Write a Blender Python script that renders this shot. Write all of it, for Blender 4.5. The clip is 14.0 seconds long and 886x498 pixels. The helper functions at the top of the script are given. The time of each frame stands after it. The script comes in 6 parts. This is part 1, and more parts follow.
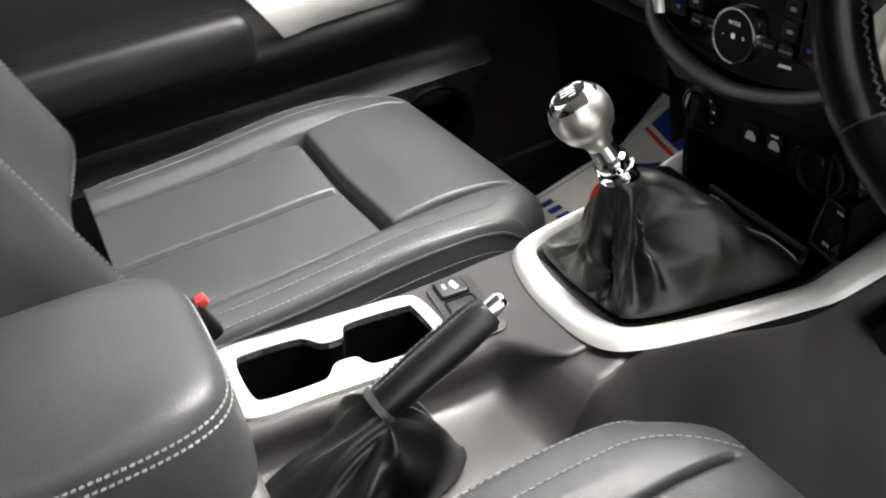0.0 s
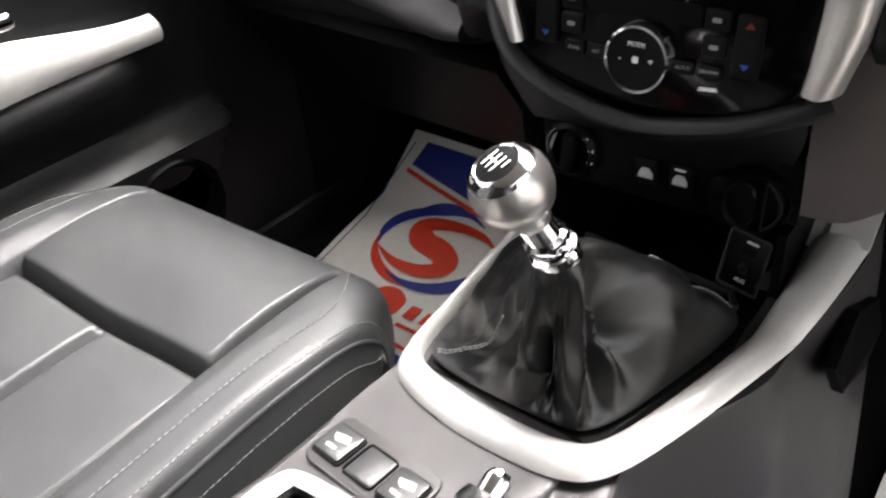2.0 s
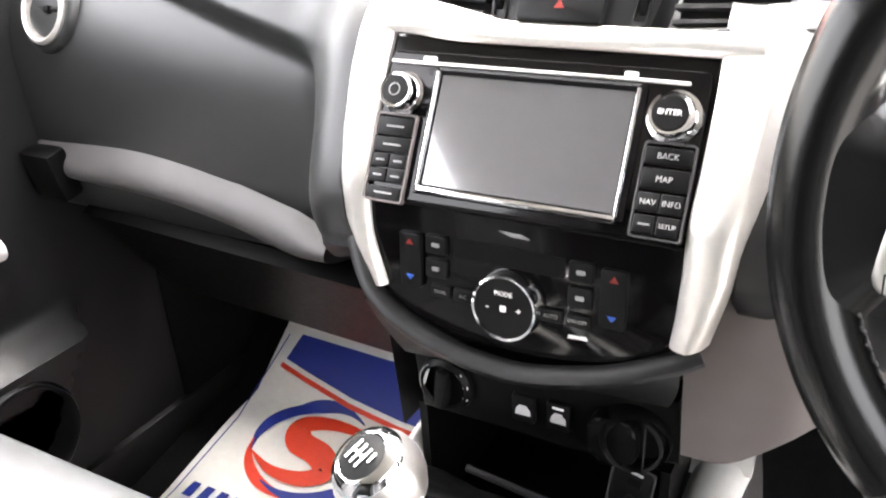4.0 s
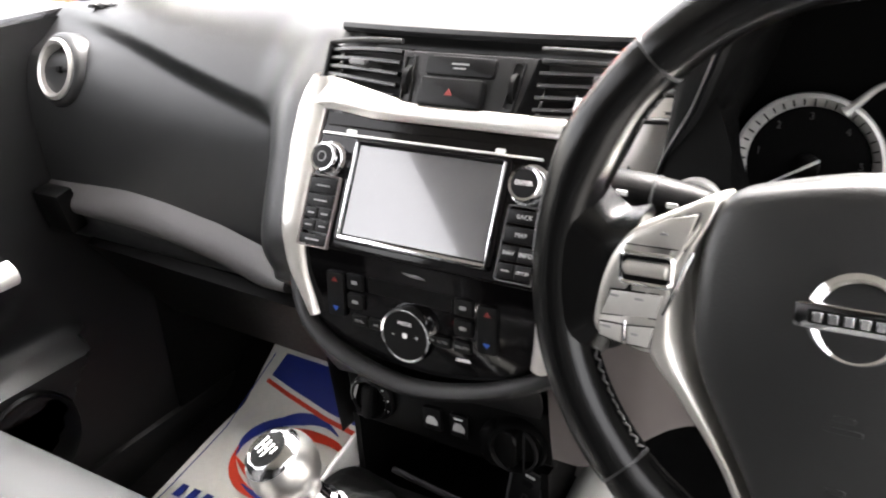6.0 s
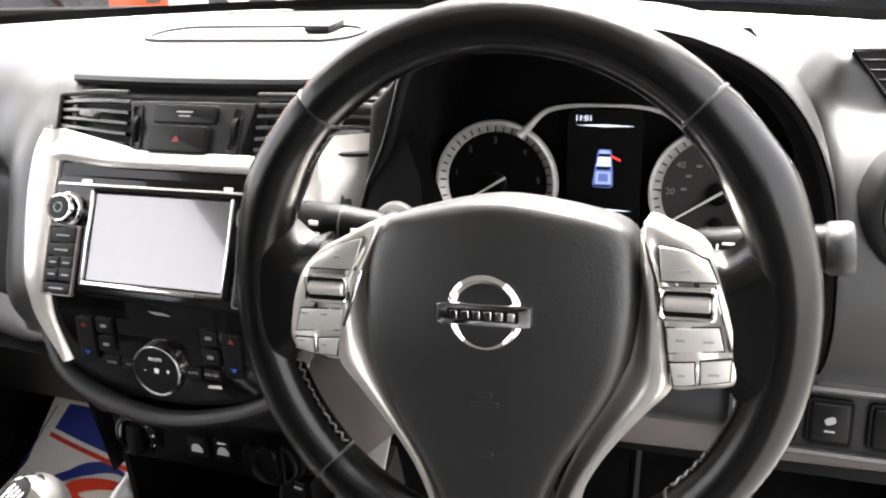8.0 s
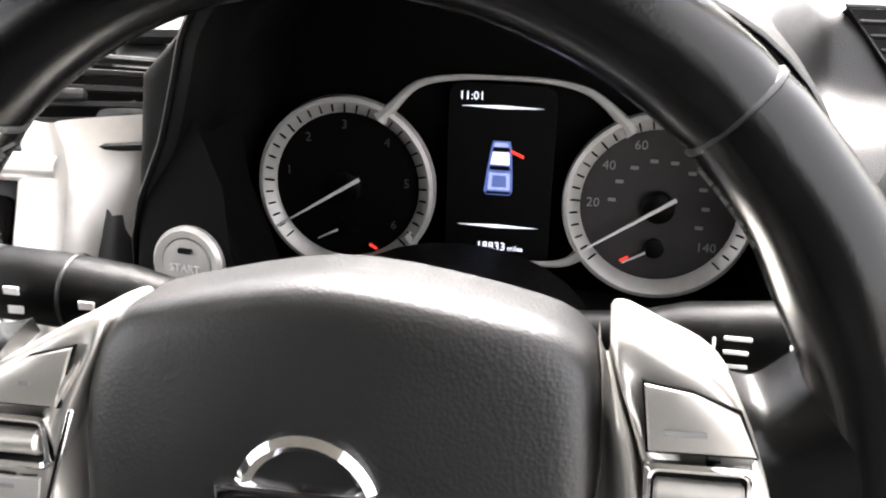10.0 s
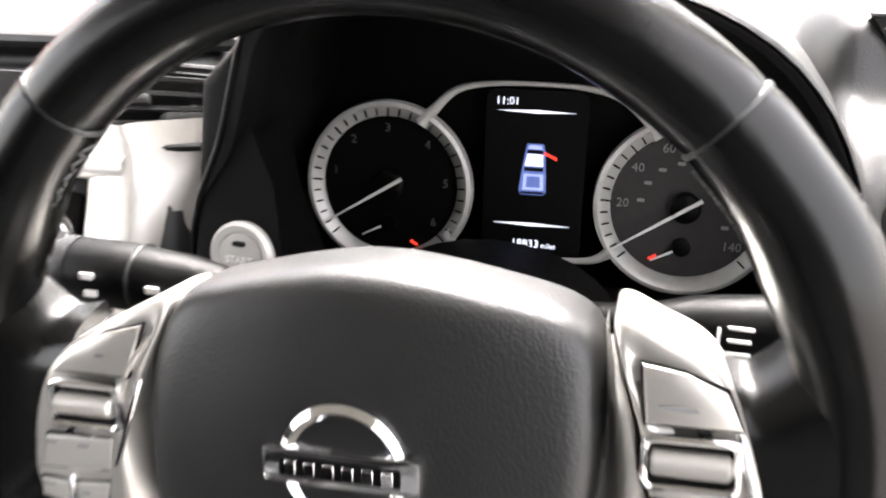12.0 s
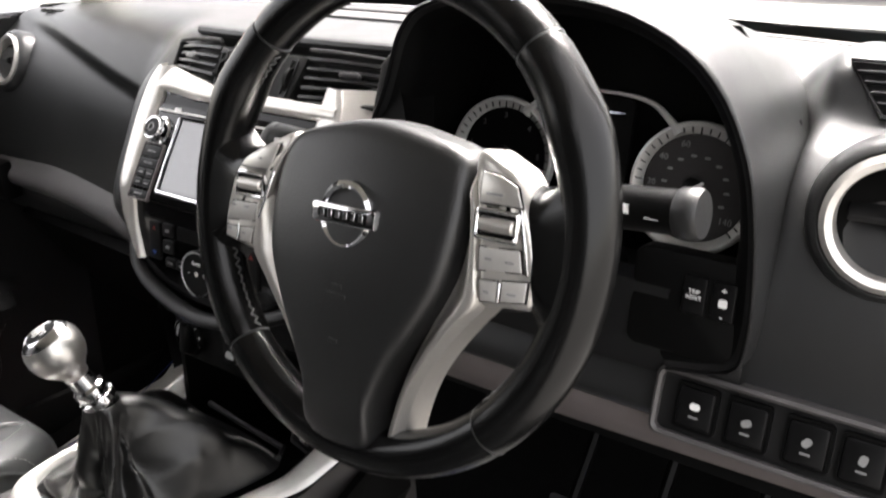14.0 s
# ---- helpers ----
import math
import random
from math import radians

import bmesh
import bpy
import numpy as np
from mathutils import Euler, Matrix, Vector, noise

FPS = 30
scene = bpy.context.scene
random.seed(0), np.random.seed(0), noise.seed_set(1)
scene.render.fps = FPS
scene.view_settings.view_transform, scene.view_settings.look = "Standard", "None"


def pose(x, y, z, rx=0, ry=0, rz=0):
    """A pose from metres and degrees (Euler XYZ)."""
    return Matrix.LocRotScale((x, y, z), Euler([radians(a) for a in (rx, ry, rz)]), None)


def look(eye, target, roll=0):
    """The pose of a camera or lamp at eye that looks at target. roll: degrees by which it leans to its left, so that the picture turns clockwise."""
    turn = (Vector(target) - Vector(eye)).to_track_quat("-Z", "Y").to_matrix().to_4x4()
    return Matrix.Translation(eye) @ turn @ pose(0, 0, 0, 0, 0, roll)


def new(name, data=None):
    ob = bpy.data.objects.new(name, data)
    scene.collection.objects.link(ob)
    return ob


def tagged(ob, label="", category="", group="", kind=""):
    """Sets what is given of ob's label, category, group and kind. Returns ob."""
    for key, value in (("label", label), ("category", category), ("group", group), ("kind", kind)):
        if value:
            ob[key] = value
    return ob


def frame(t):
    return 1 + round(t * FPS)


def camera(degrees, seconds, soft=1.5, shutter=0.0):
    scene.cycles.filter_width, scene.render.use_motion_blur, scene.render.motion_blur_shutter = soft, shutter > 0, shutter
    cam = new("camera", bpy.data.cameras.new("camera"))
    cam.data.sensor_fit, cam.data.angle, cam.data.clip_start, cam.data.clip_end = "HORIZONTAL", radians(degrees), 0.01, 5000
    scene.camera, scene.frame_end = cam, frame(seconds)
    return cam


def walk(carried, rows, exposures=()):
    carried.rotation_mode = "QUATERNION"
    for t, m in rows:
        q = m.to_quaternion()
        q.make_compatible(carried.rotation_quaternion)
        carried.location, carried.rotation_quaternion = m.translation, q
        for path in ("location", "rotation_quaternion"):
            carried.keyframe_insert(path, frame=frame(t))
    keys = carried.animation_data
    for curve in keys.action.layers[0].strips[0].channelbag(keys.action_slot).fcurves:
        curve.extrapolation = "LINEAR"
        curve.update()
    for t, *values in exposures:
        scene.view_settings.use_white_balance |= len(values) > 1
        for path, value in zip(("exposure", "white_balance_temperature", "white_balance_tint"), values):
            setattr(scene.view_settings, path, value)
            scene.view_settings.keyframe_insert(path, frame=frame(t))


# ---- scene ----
cam = camera(54.6, 14.0, soft=2.0, shutter=0.4)
PATH = [
    (0, (0.576, -0.639, 1.406), (-0.945, 0.018, 0.286), -8.6),
    (0.5, (0.445, -0.677, 1.395), (-0.911, 0.159, 0.185), -8.3),
    (1, (0.347, -0.69, 1.359), (-0.934, 0.267, 0.158), -6.9),
    (1.5, (0.3, -0.665, 1.356), (-0.882, 0.473, 0.212), -6.7),
    (2, (0.28, -0.637, 1.351), (-0.796, 0.611, 0.218), -5.7),
    (2.5, (0.273, -0.606, 1.352), (-0.726, 0.767, 0.296), -4.5),
    (3, (0.256, -0.579, 1.36), (-0.684, 0.874, 0.357), -3.7),
    (3.5, (0.243, -0.557, 1.382), (-0.672, 0.969, 0.469), -4.1),
    (6, (0.407, -0.619, 1.483), (-0.582, 0.909, 0.654), -3.8),
    (6.5, (0.459, -0.629, 1.484), (-0.338, 0.981, 0.605), -2.4),
    (7, (0.483, -0.652, 1.493), (-0.2, 1.002, 0.598), -2.5),
    (7.5, (0.503, -0.65, 1.512), (-0.131, 1.06, 0.69), -4.0),
    (8, (0.508, -0.647, 1.513), (-0.102, 1.076, 0.701), -3.8),
    (8.5, (0.502, -0.594, 1.502), (0.008, 1.152, 0.66), -2.8),
    (9, (0.486, -0.516, 1.489), (0.083, 1.223, 0.587), -1.6),
    (11.5, (0.431, -0.349, 1.436), (0.171, 1.4, 0.501), 0.0),
    (12, (0.468, -0.432, 1.474), (0.052, 1.291, 0.548), -1.2),
    (12.5, (0.552, -0.54, 1.498), (-0.117, 1.127, 0.619), -2.4),
    (13, (0.622, -0.599, 1.516), (-0.198, 1.093, 0.835), -1.4),
    (13.5, (0.705, -0.617, 1.487), (-0.302, 0.981, 0.829), -0.7),
    (14, (0.757, -0.624, 1.454), (-0.349, 0.886, 0.749), 0.0),
]
walk(cam, [(t, look(eye, target, roll)) for t, eye, target, roll in PATH],
     [(0, 2.1, 6460, 10), (1, 2.15, 6460, 11), (1.5, 2.15, 6500, 12), (2, 2.4, 6540, 13), (2.5, 3.15, 6560, 13), (3, 3.75, 6530, 13), (3.5, 4.3, 6530, 13), (6, 3.2, 6570, 12), (7.5, 3.35, 6570, 12), (9, 2.85, 6570, 12), (11.5, 3.4, 6540, 13), (12, 3.2, 6580, 13), (12.5, 2.95, 6600, 12), (13, 2.55, 6600, 12), (13.5, 2.1, 6600, 12), (14, 2.25, 6600, 12)])

# ---- world, sun, exposure ----
world = bpy.data.worlds.new("world")
scene.world = world
world.use_nodes = True
wn, wl = world.node_tree.nodes, world.node_tree.links
sky = wn.new("ShaderNodeTexSky")
sky.sky_type = "NISHITA"
sky.sun_disc = False
sky.sun_elevation, sky.sun_rotation = radians(55), radians(0)
sky.dust_density, sky.ozone_density = 4.0, 1.0
soft_sky = wn.new("ShaderNodeMixRGB")
soft_sky.inputs[0].default_value = 0.55
soft_sky.inputs[2].default_value = (7.6, 7.2, 6.6, 1)
wl.new(sky.outputs[0], soft_sky.inputs[1])
wl.new(soft_sky.outputs[0], wn["Background"].inputs[0])
wn["Background"].inputs[1].default_value = 0.13
sun_data = bpy.data.lights.new("sun", "SUN")
sun_data.energy, sun_data.angle, sun_data.color = 3.0, radians(35), (1.0, 0.98, 0.95)
sun = new("sun", sun_data)
sun.matrix_world = look((0.0, 3.4, 4.9), (0, 0, 0))

# ---- materials ----


def material(name, color, rough=0.5, metal=0.0, grain=0.0, grain_size=0.001, vary=0.15, vary_size=0.05, emit=0.0, coat=0.0, kind="noise", spec=0.5, stain=0.0):
    """A surface with colour variation at a large and a small scale, and a fine relief."""
    m = bpy.data.materials.new(name)
    m.use_nodes = True
    n, l = m.node_tree.nodes, m.node_tree.links
    b = n["Principled BSDF"]
    b.inputs["Metallic"].default_value = metal
    b.inputs["Coat Weight"].default_value = coat
    b.inputs["Specular IOR Level"].default_value = spec
    tc = n.new("ShaderNodeTexCoord")
    big = n.new("ShaderNodeTexNoise")
    big.inputs["Scale"].default_value, big.inputs["Detail"].default_value = 1 / vary_size, 4
    fine = n.new("ShaderNodeTexNoise")
    fine.inputs["Scale"].default_value, fine.inputs["Detail"].default_value = 8 / vary_size, 3
    for t in (big, fine):
        l.new(tc.outputs["Object"], t.inputs["Vector"])
    add = n.new("ShaderNodeMath")
    add.operation = "ADD"
    l.new(big.outputs[0], add.inputs[0])
    l.new(fine.outputs[0], add.inputs[1])
    rng = n.new("ShaderNodeMapRange")
    rng.inputs[1].default_value, rng.inputs[2].default_value = 0.6, 1.4
    rng.inputs[3].default_value, rng.inputs[4].default_value = 1 - vary, 1 + vary
    l.new(add.outputs[0], rng.inputs[0])
    mul = n.new("ShaderNodeVectorMath")
    mul.operation = "SCALE"
    mul.inputs[0].default_value = color
    l.new(rng.outputs[0], mul.inputs["Scale"])
    l.new(mul.outputs[0], b.inputs["Base Color"])
    rr = n.new("ShaderNodeMapRange")
    rr.inputs[1].default_value, rr.inputs[2].default_value = 0.3, 0.7
    rr.inputs[3].default_value, rr.inputs[4].default_value = max(0.02, rough * (1 - vary * 0.6)), min(1, rough * (1 + vary * 0.6))
    l.new(fine.outputs[0], rr.inputs[0])
    l.new(rr.outputs[0], b.inputs["Roughness"])
    if grain:
        if kind == "voronoi":
            g = n.new("ShaderNodeTexVoronoi")
            g.inputs["Scale"].default_value = 1 / grain_size
        else:
            g = n.new("ShaderNodeTexNoise")
            g.inputs["Scale"].default_value, g.inputs["Detail"].default_value = 1 / grain_size, 2
        l.new(tc.outputs["Object"], g.inputs["Vector"])
        bump = n.new("ShaderNodeBump")
        bump.inputs["Strength"].default_value, bump.inputs["Distance"].default_value = grain, grain_size * 0.6
        l.new(g.outputs[0], bump.inputs["Height"])
        l.new(bump.outputs[0], b.inputs["Normal"])
    if emit:
        b.inputs["Emission Color"].default_value = (*color, 1)
        b.inputs["Emission Strength"].default_value = emit
    return m


PLASTIC = material("charcoal_plastic", (0.007, 0.007, 0.0073), 0.42, grain=0.2, grain_size=0.0009, vary=0.1, vary_size=0.2, kind="voronoi", spec=0.3)
PAD = material("dash_pad_plastic", (0.0110, 0.0112, 0.0115), 0.41, grain=0.2, grain_size=0.0009, vary=0.08, vary_size=0.25, kind="voronoi", spec=0.6)
LOWER = material("grey_lower_plastic", (0.058, 0.0545, 0.0545), 0.46, grain=0.2, grain_size=0.0009, vary=0.12, vary_size=0.2, kind="voronoi", spec=0.5)
SLAT = material("vent_plastic", (0.034, 0.034, 0.0345), 0.36, vary=0.06)
KNEE = material("grey_knee_plastic", (0.100, 0.086, 0.084), 0.55, grain=0.2, grain_size=0.0009, vary=0.1, vary_size=0.2, kind="voronoi", spec=0.35)
HOODIN = material("matt_black_plastic", (0.0022, 0.0022, 0.0022), 0.55, grain=0.2, grain_size=0.0009, vary=0.12, kind="voronoi", spec=0.10)
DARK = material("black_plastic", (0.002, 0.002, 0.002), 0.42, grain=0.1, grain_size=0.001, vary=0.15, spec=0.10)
LEATHER = material("black_leather", (0.036, 0.0372, 0.038), 0.43, grain=0.22, grain_size=0.0013, vary=0.1, vary_size=0.15, kind="voronoi")
RIM_LEATHER = material("wheel_leather", (0.0025, 0.0025, 0.0025), 0.25, grain=0.05, grain_size=0.0012, vary=0.02, vary_size=0.06, kind="voronoi", spec=0.32)
BOOT = material("boot_leather", (0.004, 0.004, 0.004), 0.34, grain=0.10, grain_size=0.0012, vary=0.02, vary_size=0.08, kind="voronoi", spec=0.5)
AIRBAG = material("airbag_cover", (0.0055, 0.0056, 0.0057), 0.43, grain=0.12, grain_size=0.0015, vary=0.05, vary_size=0.1, kind="voronoi", spec=0.62)
SILVER = material("silver_paint", (0.62, 0.60, 0.57), 0.36, metal=0.75, vary=0.05, vary_size=0.06)
SATIN = material("satin_silver", (0.62, 0.61, 0.585), 0.34, metal=0.4, vary=0.05, vary_size=0.06)
POD = material("pod_silver", (0.62, 0.60, 0.565), 0.37, metal=0.8, vary=0.04, vary_size=0.05)
CHROME = material("chrome", (0.82, 0.82, 0.83), 0.07, metal=1.0, vary=0.04)
BRUSHED = material("brushed_alloy", (0.55, 0.54, 0.52), 0.3, metal=1.0, vary=0.08, vary_size=0.02)
PIANO = material("piano_black", (0.002, 0.0018, 0.002), 0.1, vary=0.1, spec=0.22)
SCREEN = material("unlit_display", (0.05, 0.05, 0.054), 0.12, vary=0.04, vary_size=0.2, spec=1.0, coat=1.0)
BUTTON = material("button_black", (0.004, 0.004, 0.0042), 0.4, vary=0.12, spec=0.14)
CONSOLE = material("console_plastic", (0.030, 0.0275, 0.0275), 0.40, grain=0.2, grain_size=0.0009, vary=0.1, vary_size=0.2, kind="voronoi", spec=0.5)
BUTTON_GREY = material("button_grey", (0.42, 0.41, 0.39), 0.42, metal=0.3, vary=0.06)
PRINT = material("white_print", (0.75, 0.75, 0.74), 0.5, vary=0.05)
PRINT_MID = material("pale_print", (0.40, 0.40, 0.40), 0.5, vary=0.05)
PRINT_SHADED = material("shaded_print", (0.06, 0.06, 0.06), 0.5, vary=0.05)
PRINT_DIM = material("grey_print", (0.22, 0.22, 0.22), 0.5, vary=0.05)
THREAD = material("pale_thread", (0.26, 0.26, 0.25), 0.8, vary=0.2, vary_size=0.004)
THREAD_DARK = material("dark_thread", (0.07, 0.07, 0.07), 0.8, vary=0.2, vary_size=0.004)
RED = material("red_plastic", (0.40, 0.03, 0.025), 0.45, vary=0.1)
RED_LAMP = material("red_symbol", (0.16, 0.010, 0.006), 0.4, vary=0.1, emit=0.015)
BLUE_LAMP = material("blue_symbol", (0.01, 0.05, 0.24), 0.4, vary=0.1, emit=0.03)
HUD = material("display_blue", (0.10, 0.15, 0.40), 0.4, vary=0.25, vary_size=0.01, emit=0.09)
HUD_WHITE = material("display_white", (0.8, 0.85, 1.0), 0.4, vary=0.1, emit=0.18)
HUD_PALE = material("display_pale_blue", (0.30, 0.36, 0.70), 0.4, vary=0.2, vary_size=0.01, emit=0.16)
HUD_RED = material("display_red", (0.9, 0.05, 0.03), 0.4, vary=0.1, emit=0.16)
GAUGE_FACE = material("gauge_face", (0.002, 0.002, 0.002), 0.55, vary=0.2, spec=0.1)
# paler copy of the dial face, with the light on the speedometer painted in
GAUGE_LIT = material("gauge_face_lit", (0.035, 0.032, 0.032), 0.6, vary=0.2, spec=0.3)
GAUGE_RING = material("gauge_ring", (0.6, 0.59, 0.57), 0.4, metal=0.35, vary=0.08)
CARPET = material("black_carpet", (0.004, 0.004, 0.004), 0.95, grain=0.8, grain_size=0.002, vary=0.4, vary_size=0.03, spec=0.1)
PAPER = material("paper_mat", (0.75, 0.73, 0.68), 0.55, vary=0.05, vary_size=0.1, grain=0.1, grain_size=0.01)
INK_BLUE = material("blue_ink", (0.01, 0.025, 0.22), 0.5, vary=0.1)
INK_RED = material("red_ink", (0.65, 0.04, 0.01), 0.5, vary=0.1)
ASPHALT = material("asphalt", (0.20, 0.194, 0.185), 0.85, grain=0.6, grain_size=0.01, vary=0.25, vary_size=1.5)
ORANGE = material("orange_paint", (0.72, 0.09, 0.015), 0.35, vary=0.08, vary_size=0.6, coat=0.4)
TYRE = material("rubber", (0.04, 0.04, 0.042), 0.8, vary=0.25, vary_size=0.1)
BONNET = material("dark_bonnet_paint", (0.02, 0.02, 0.022), 0.2, vary=0.1, vary_size=0.5, coat=0.5)
HEADLINER = material("beige_headliner", (0.32, 0.31, 0.28), 0.9, grain=0.4, grain_size=0.003, vary=0.08)
PILLAR = material("cream_trim", (0.55, 0.53, 0.46), 0.6, grain=0.2, grain_size=0.001, vary=0.06, vary_size=0.2, kind="voronoi", spec=0.3)
WHITE_PAINT = material("white_paint", (0.8, 0.79, 0.77), 0.45, vary=0.06, vary_size=0.5)
WALL = material("pale_render", (0.50, 0.49, 0.46), 0.8, grain=0.5, grain_size=0.02, vary=0.12, vary_size=1.0)
GLASS = bpy.data.materials.new("clear_glass")
GLASS.use_nodes = True
gb = GLASS.node_tree.nodes["Principled BSDF"]
gb.inputs["Transmission Weight"].default_value, gb.inputs["Roughness"].default_value, gb.inputs["IOR"].default_value = 1.0, 0.0, 1.45

# ---- building helpers ----
BASE = {}


def thing(name, at, label, category, group="", kind=""):
    ob = new(name)
    ob.empty_display_size = 0.05
    ob.matrix_basis = Matrix.Translation(at)
    BASE[ob.name] = Matrix.Translation(at)
    return tagged(ob, label, category, group, kind)


def part(name, bm, mat, parent=None, label="", m=None, sharp=38):
    """Links a bmesh, given in world places, as one mesh object under a thing or a part."""
    if m is not None:
        bm.transform(m)
    bmesh.ops.recalc_face_normals(bm, faces=bm.faces)
    for f in bm.faces:
        f.smooth = True
    for e in bm.edges:
        if len(e.link_faces) == 2 and e.calc_face_angle(0) > radians(sharp):
            e.smooth = False
    me = bpy.data.meshes.new(name)
    bm.to_mesh(me)
    bm.free()
    me.materials.append(mat)
    ob = new(name, me)
    if parent is not None:
        ob.parent = parent
        if parent.name in BASE:
            ob.matrix_parent_inverse = BASE[parent.name].inverted()
    if label:
        ob["label"] = label
    return ob


def single(name, bm, mat, label, category, group="", kind="", m=None):
    return tagged(part(name, bm, mat, None, "", m), label, category, group, kind)


def merge(*bms):
    out = bmesh.new()
    for b in bms:
        me = bpy.data.meshes.new("tmp")
        b.to_mesh(me)
        b.free()
        out.from_mesh(me)
        bpy.data.meshes.remove(me)
    return out


def moved(bm, m):
    bm.transform(m)
    return bm


def rbox(sx, sy, sz, bev=0.0, seg=2, m=None):
    bm = bmesh.new()
    bmesh.ops.create_cube(bm, size=1)
    bmesh.ops.scale(bm, vec=(sx, sy, sz), verts=bm.verts)
    if bev:
        bmesh.ops.bevel(bm, geom=list(bm.edges), offset=bev, segments=seg, profile=0.5, affect="EDGES")
    if m is not None:
        bm.transform(m)
    return bm


def prism(poly, z0, z1, bev=0.0, seg=2, m=None):
    """A plate of the outline poly, from z0 to z1, its upper edge rounded."""
    bm = bmesh.new()
    lo = [bm.verts.new((x, y, z0)) for x, y in poly]
    hi = [bm.verts.new((x, y, z1)) for x, y in poly]
    bm.faces.new(hi)
    bm.faces.new(lo[::-1])
    n = len(poly)
    for i in range(n):
        bm.faces.new((lo[i], lo[(i + 1) % n], hi[(i + 1) % n], hi[i]))
    if bev:
        top = [e for e in bm.edges if all(v.co.z > z1 - 1e-6 for v in e.verts)]
        bmesh.ops.bevel(bm, geom=top, offset=bev, segments=seg, profile=0.5, affect="EDGES")
    if m is not None:
        bm.transform(m)
    return bm


def ring_plate(outer, inner, z0, z1, lip=0.0, m=None):
    """A plate with a hole: two outlines of as many points; the face is raised by lip halfway across."""
    bm = bmesh.new()
    n = len(outer)
    mid = [((a[0] + b[0]) / 2, (a[1] + b[1]) / 2) for a, b in zip(outer, inner)]
    loops = [[bm.verts.new((x, y, z)) for x, y in p] for p, z in ((outer, z0), (outer, z1), (mid, z1 + lip), (inner, z1), (inner, z0))]
    for a, b in zip(loops, loops[1:] + loops[:1]):
        for i in range(n):
            bm.faces.new((a[i], a[(i + 1) % n], b[(i + 1) % n], b[i]))
    if m is not None:
        bm.transform(m)
    return bm


def rrect(w, h, r, n=5, cx=0.0, cy=0.0):
    pts = []
    for k, (sx, sy) in enumerate(((1, 1), (-1, 1), (-1, -1), (1, -1))):
        for i in range(n + 1):
            a = math.pi / 2 * (k + i / n)
            pts.append((cx + sx * (w / 2 - r) + r * math.cos(a), cy + sy * (h / 2 - r) + r * math.sin(a)))
    return pts


def spline(pts, n, closed=True):
    """Points evenly along a smooth curve through pts."""
    P = [Vector(p) for p in pts]
    k = len(P)
    out = []
    segs = k if closed else k - 1
    for s in range(n if closed else n + 1):
        f = s / n * segs
        i = min(int(f), segs - 1)
        u = f - i
        g = lambda j: P[j % k] if closed else P[max(0, min(k - 1, j))]
        a, b, c, d = g(i - 1), g(i), g(i + 1), g(i + 2)
        out.append(tuple(0.5 * ((2 * b) + (c - a) * u + (2 * a - 5 * b + 4 * c - d) * u * u + (3 * b - a - 3 * c + d) * u ** 3)))
    return out


def lathe(profile, n=32, m=None):
    bm = bmesh.new()
    loops = []
    for r, z in profile:
        loops.append([bm.verts.new((r * math.cos(2 * math.pi * i / n), r * math.sin(2 * math.pi * i / n), z)) for i in range(n)] if r > 1e-5 else [bm.verts.new((0, 0, z))])
    for a, b in zip(loops, loops[1:]):
        for i in range(n):
            j = (i + 1) % n
            if len(a) == 1 and len(b) > 1:
                bm.faces.new((a[0], b[j], b[i]))
            elif len(b) == 1 and len(a) > 1:
                bm.faces.new((a[i], a[j], b[0]))
            elif len(a) > 1:
                bm.faces.new((a[i], a[j], b[j], b[i]))
    if m is not None:
        bm.transform(m)
    return bm


def tube(path, radius, n=10, closed=False, flat=1.0, up=(0, 0, 1), m=None):
    """A round or oval bar along a path; radius may be a list; flat: height over width."""
    P = [Vector(p) for p in path]
    R = radius if isinstance(radius, (list, tuple)) else [radius] * len(P)
    bm = bmesh.new()
    loops = []
    for i, p in enumerate(P):
        a = P[(i - 1) % len(P)] if closed or i else P[i]
        b = P[(i + 1) % len(P)] if closed or i < len(P) - 1 else P[i]
        t = (b - a).normalized()
        s = t.cross(Vector(up))
        s = s.normalized() if s.length > 1e-4 else Vector((1, 0, 0))
        w = s.cross(t)
        loops.append([bm.verts.new(p + R[i] * (math.cos(2 * math.pi * k / n) * s + flat * math.sin(2 * math.pi * k / n) * w)) for k in range(n)])
    for a, b in zip(loops, loops[1:] + (loops[:1] if closed else [])):
        for k in range(n):
            bm.faces.new((a[k], a[(k + 1) % n], b[(k + 1) % n], b[k]))
    if not closed:
        bm.faces.new(loops[0][::-1])
        bm.faces.new(loops[-1])
    if m is not None:
        bm.transform(m)
    return bm


def sheet(f, nu, nv, thick=0.0, m=None, closed=False):
    """A surface f(u, v) with u, v in 0..1; thick: the depth behind it."""
    bm = bmesh.new()
    g = [[bm.verts.new(f(i / nu, j / nv)) for j in range(nv + 1)] for i in range(nu + 1)]
    for i in range(nu):
        for j in range(nv):
            bm.faces.new((g[i][j], g[i + 1][j], g[i + 1][j + 1], g[i][j + 1]))
    if thick:
        bmesh.ops.recalc_face_normals(bm, faces=bm.faces)
        bmesh.ops.solidify(bm, geom=list(bm.faces), thickness=thick)
    if m is not None:
        bm.transform(m)
    return bm


def loft(loops, cap=True, m=None):
    bm = bmesh.new()
    V = [[bm.verts.new(p) for p in l] for l in loops]
    n = len(V[0])
    for a, b in zip(V, V[1:]):
        for i in range(n):
            bm.faces.new((a[i], a[(i + 1) % n], b[(i + 1) % n], b[i]))
    if cap:
        bm.faces.new(V[0][::-1])
        bm.faces.new(V[-1])
    if m is not None:
        bm.transform(m)
    return bm


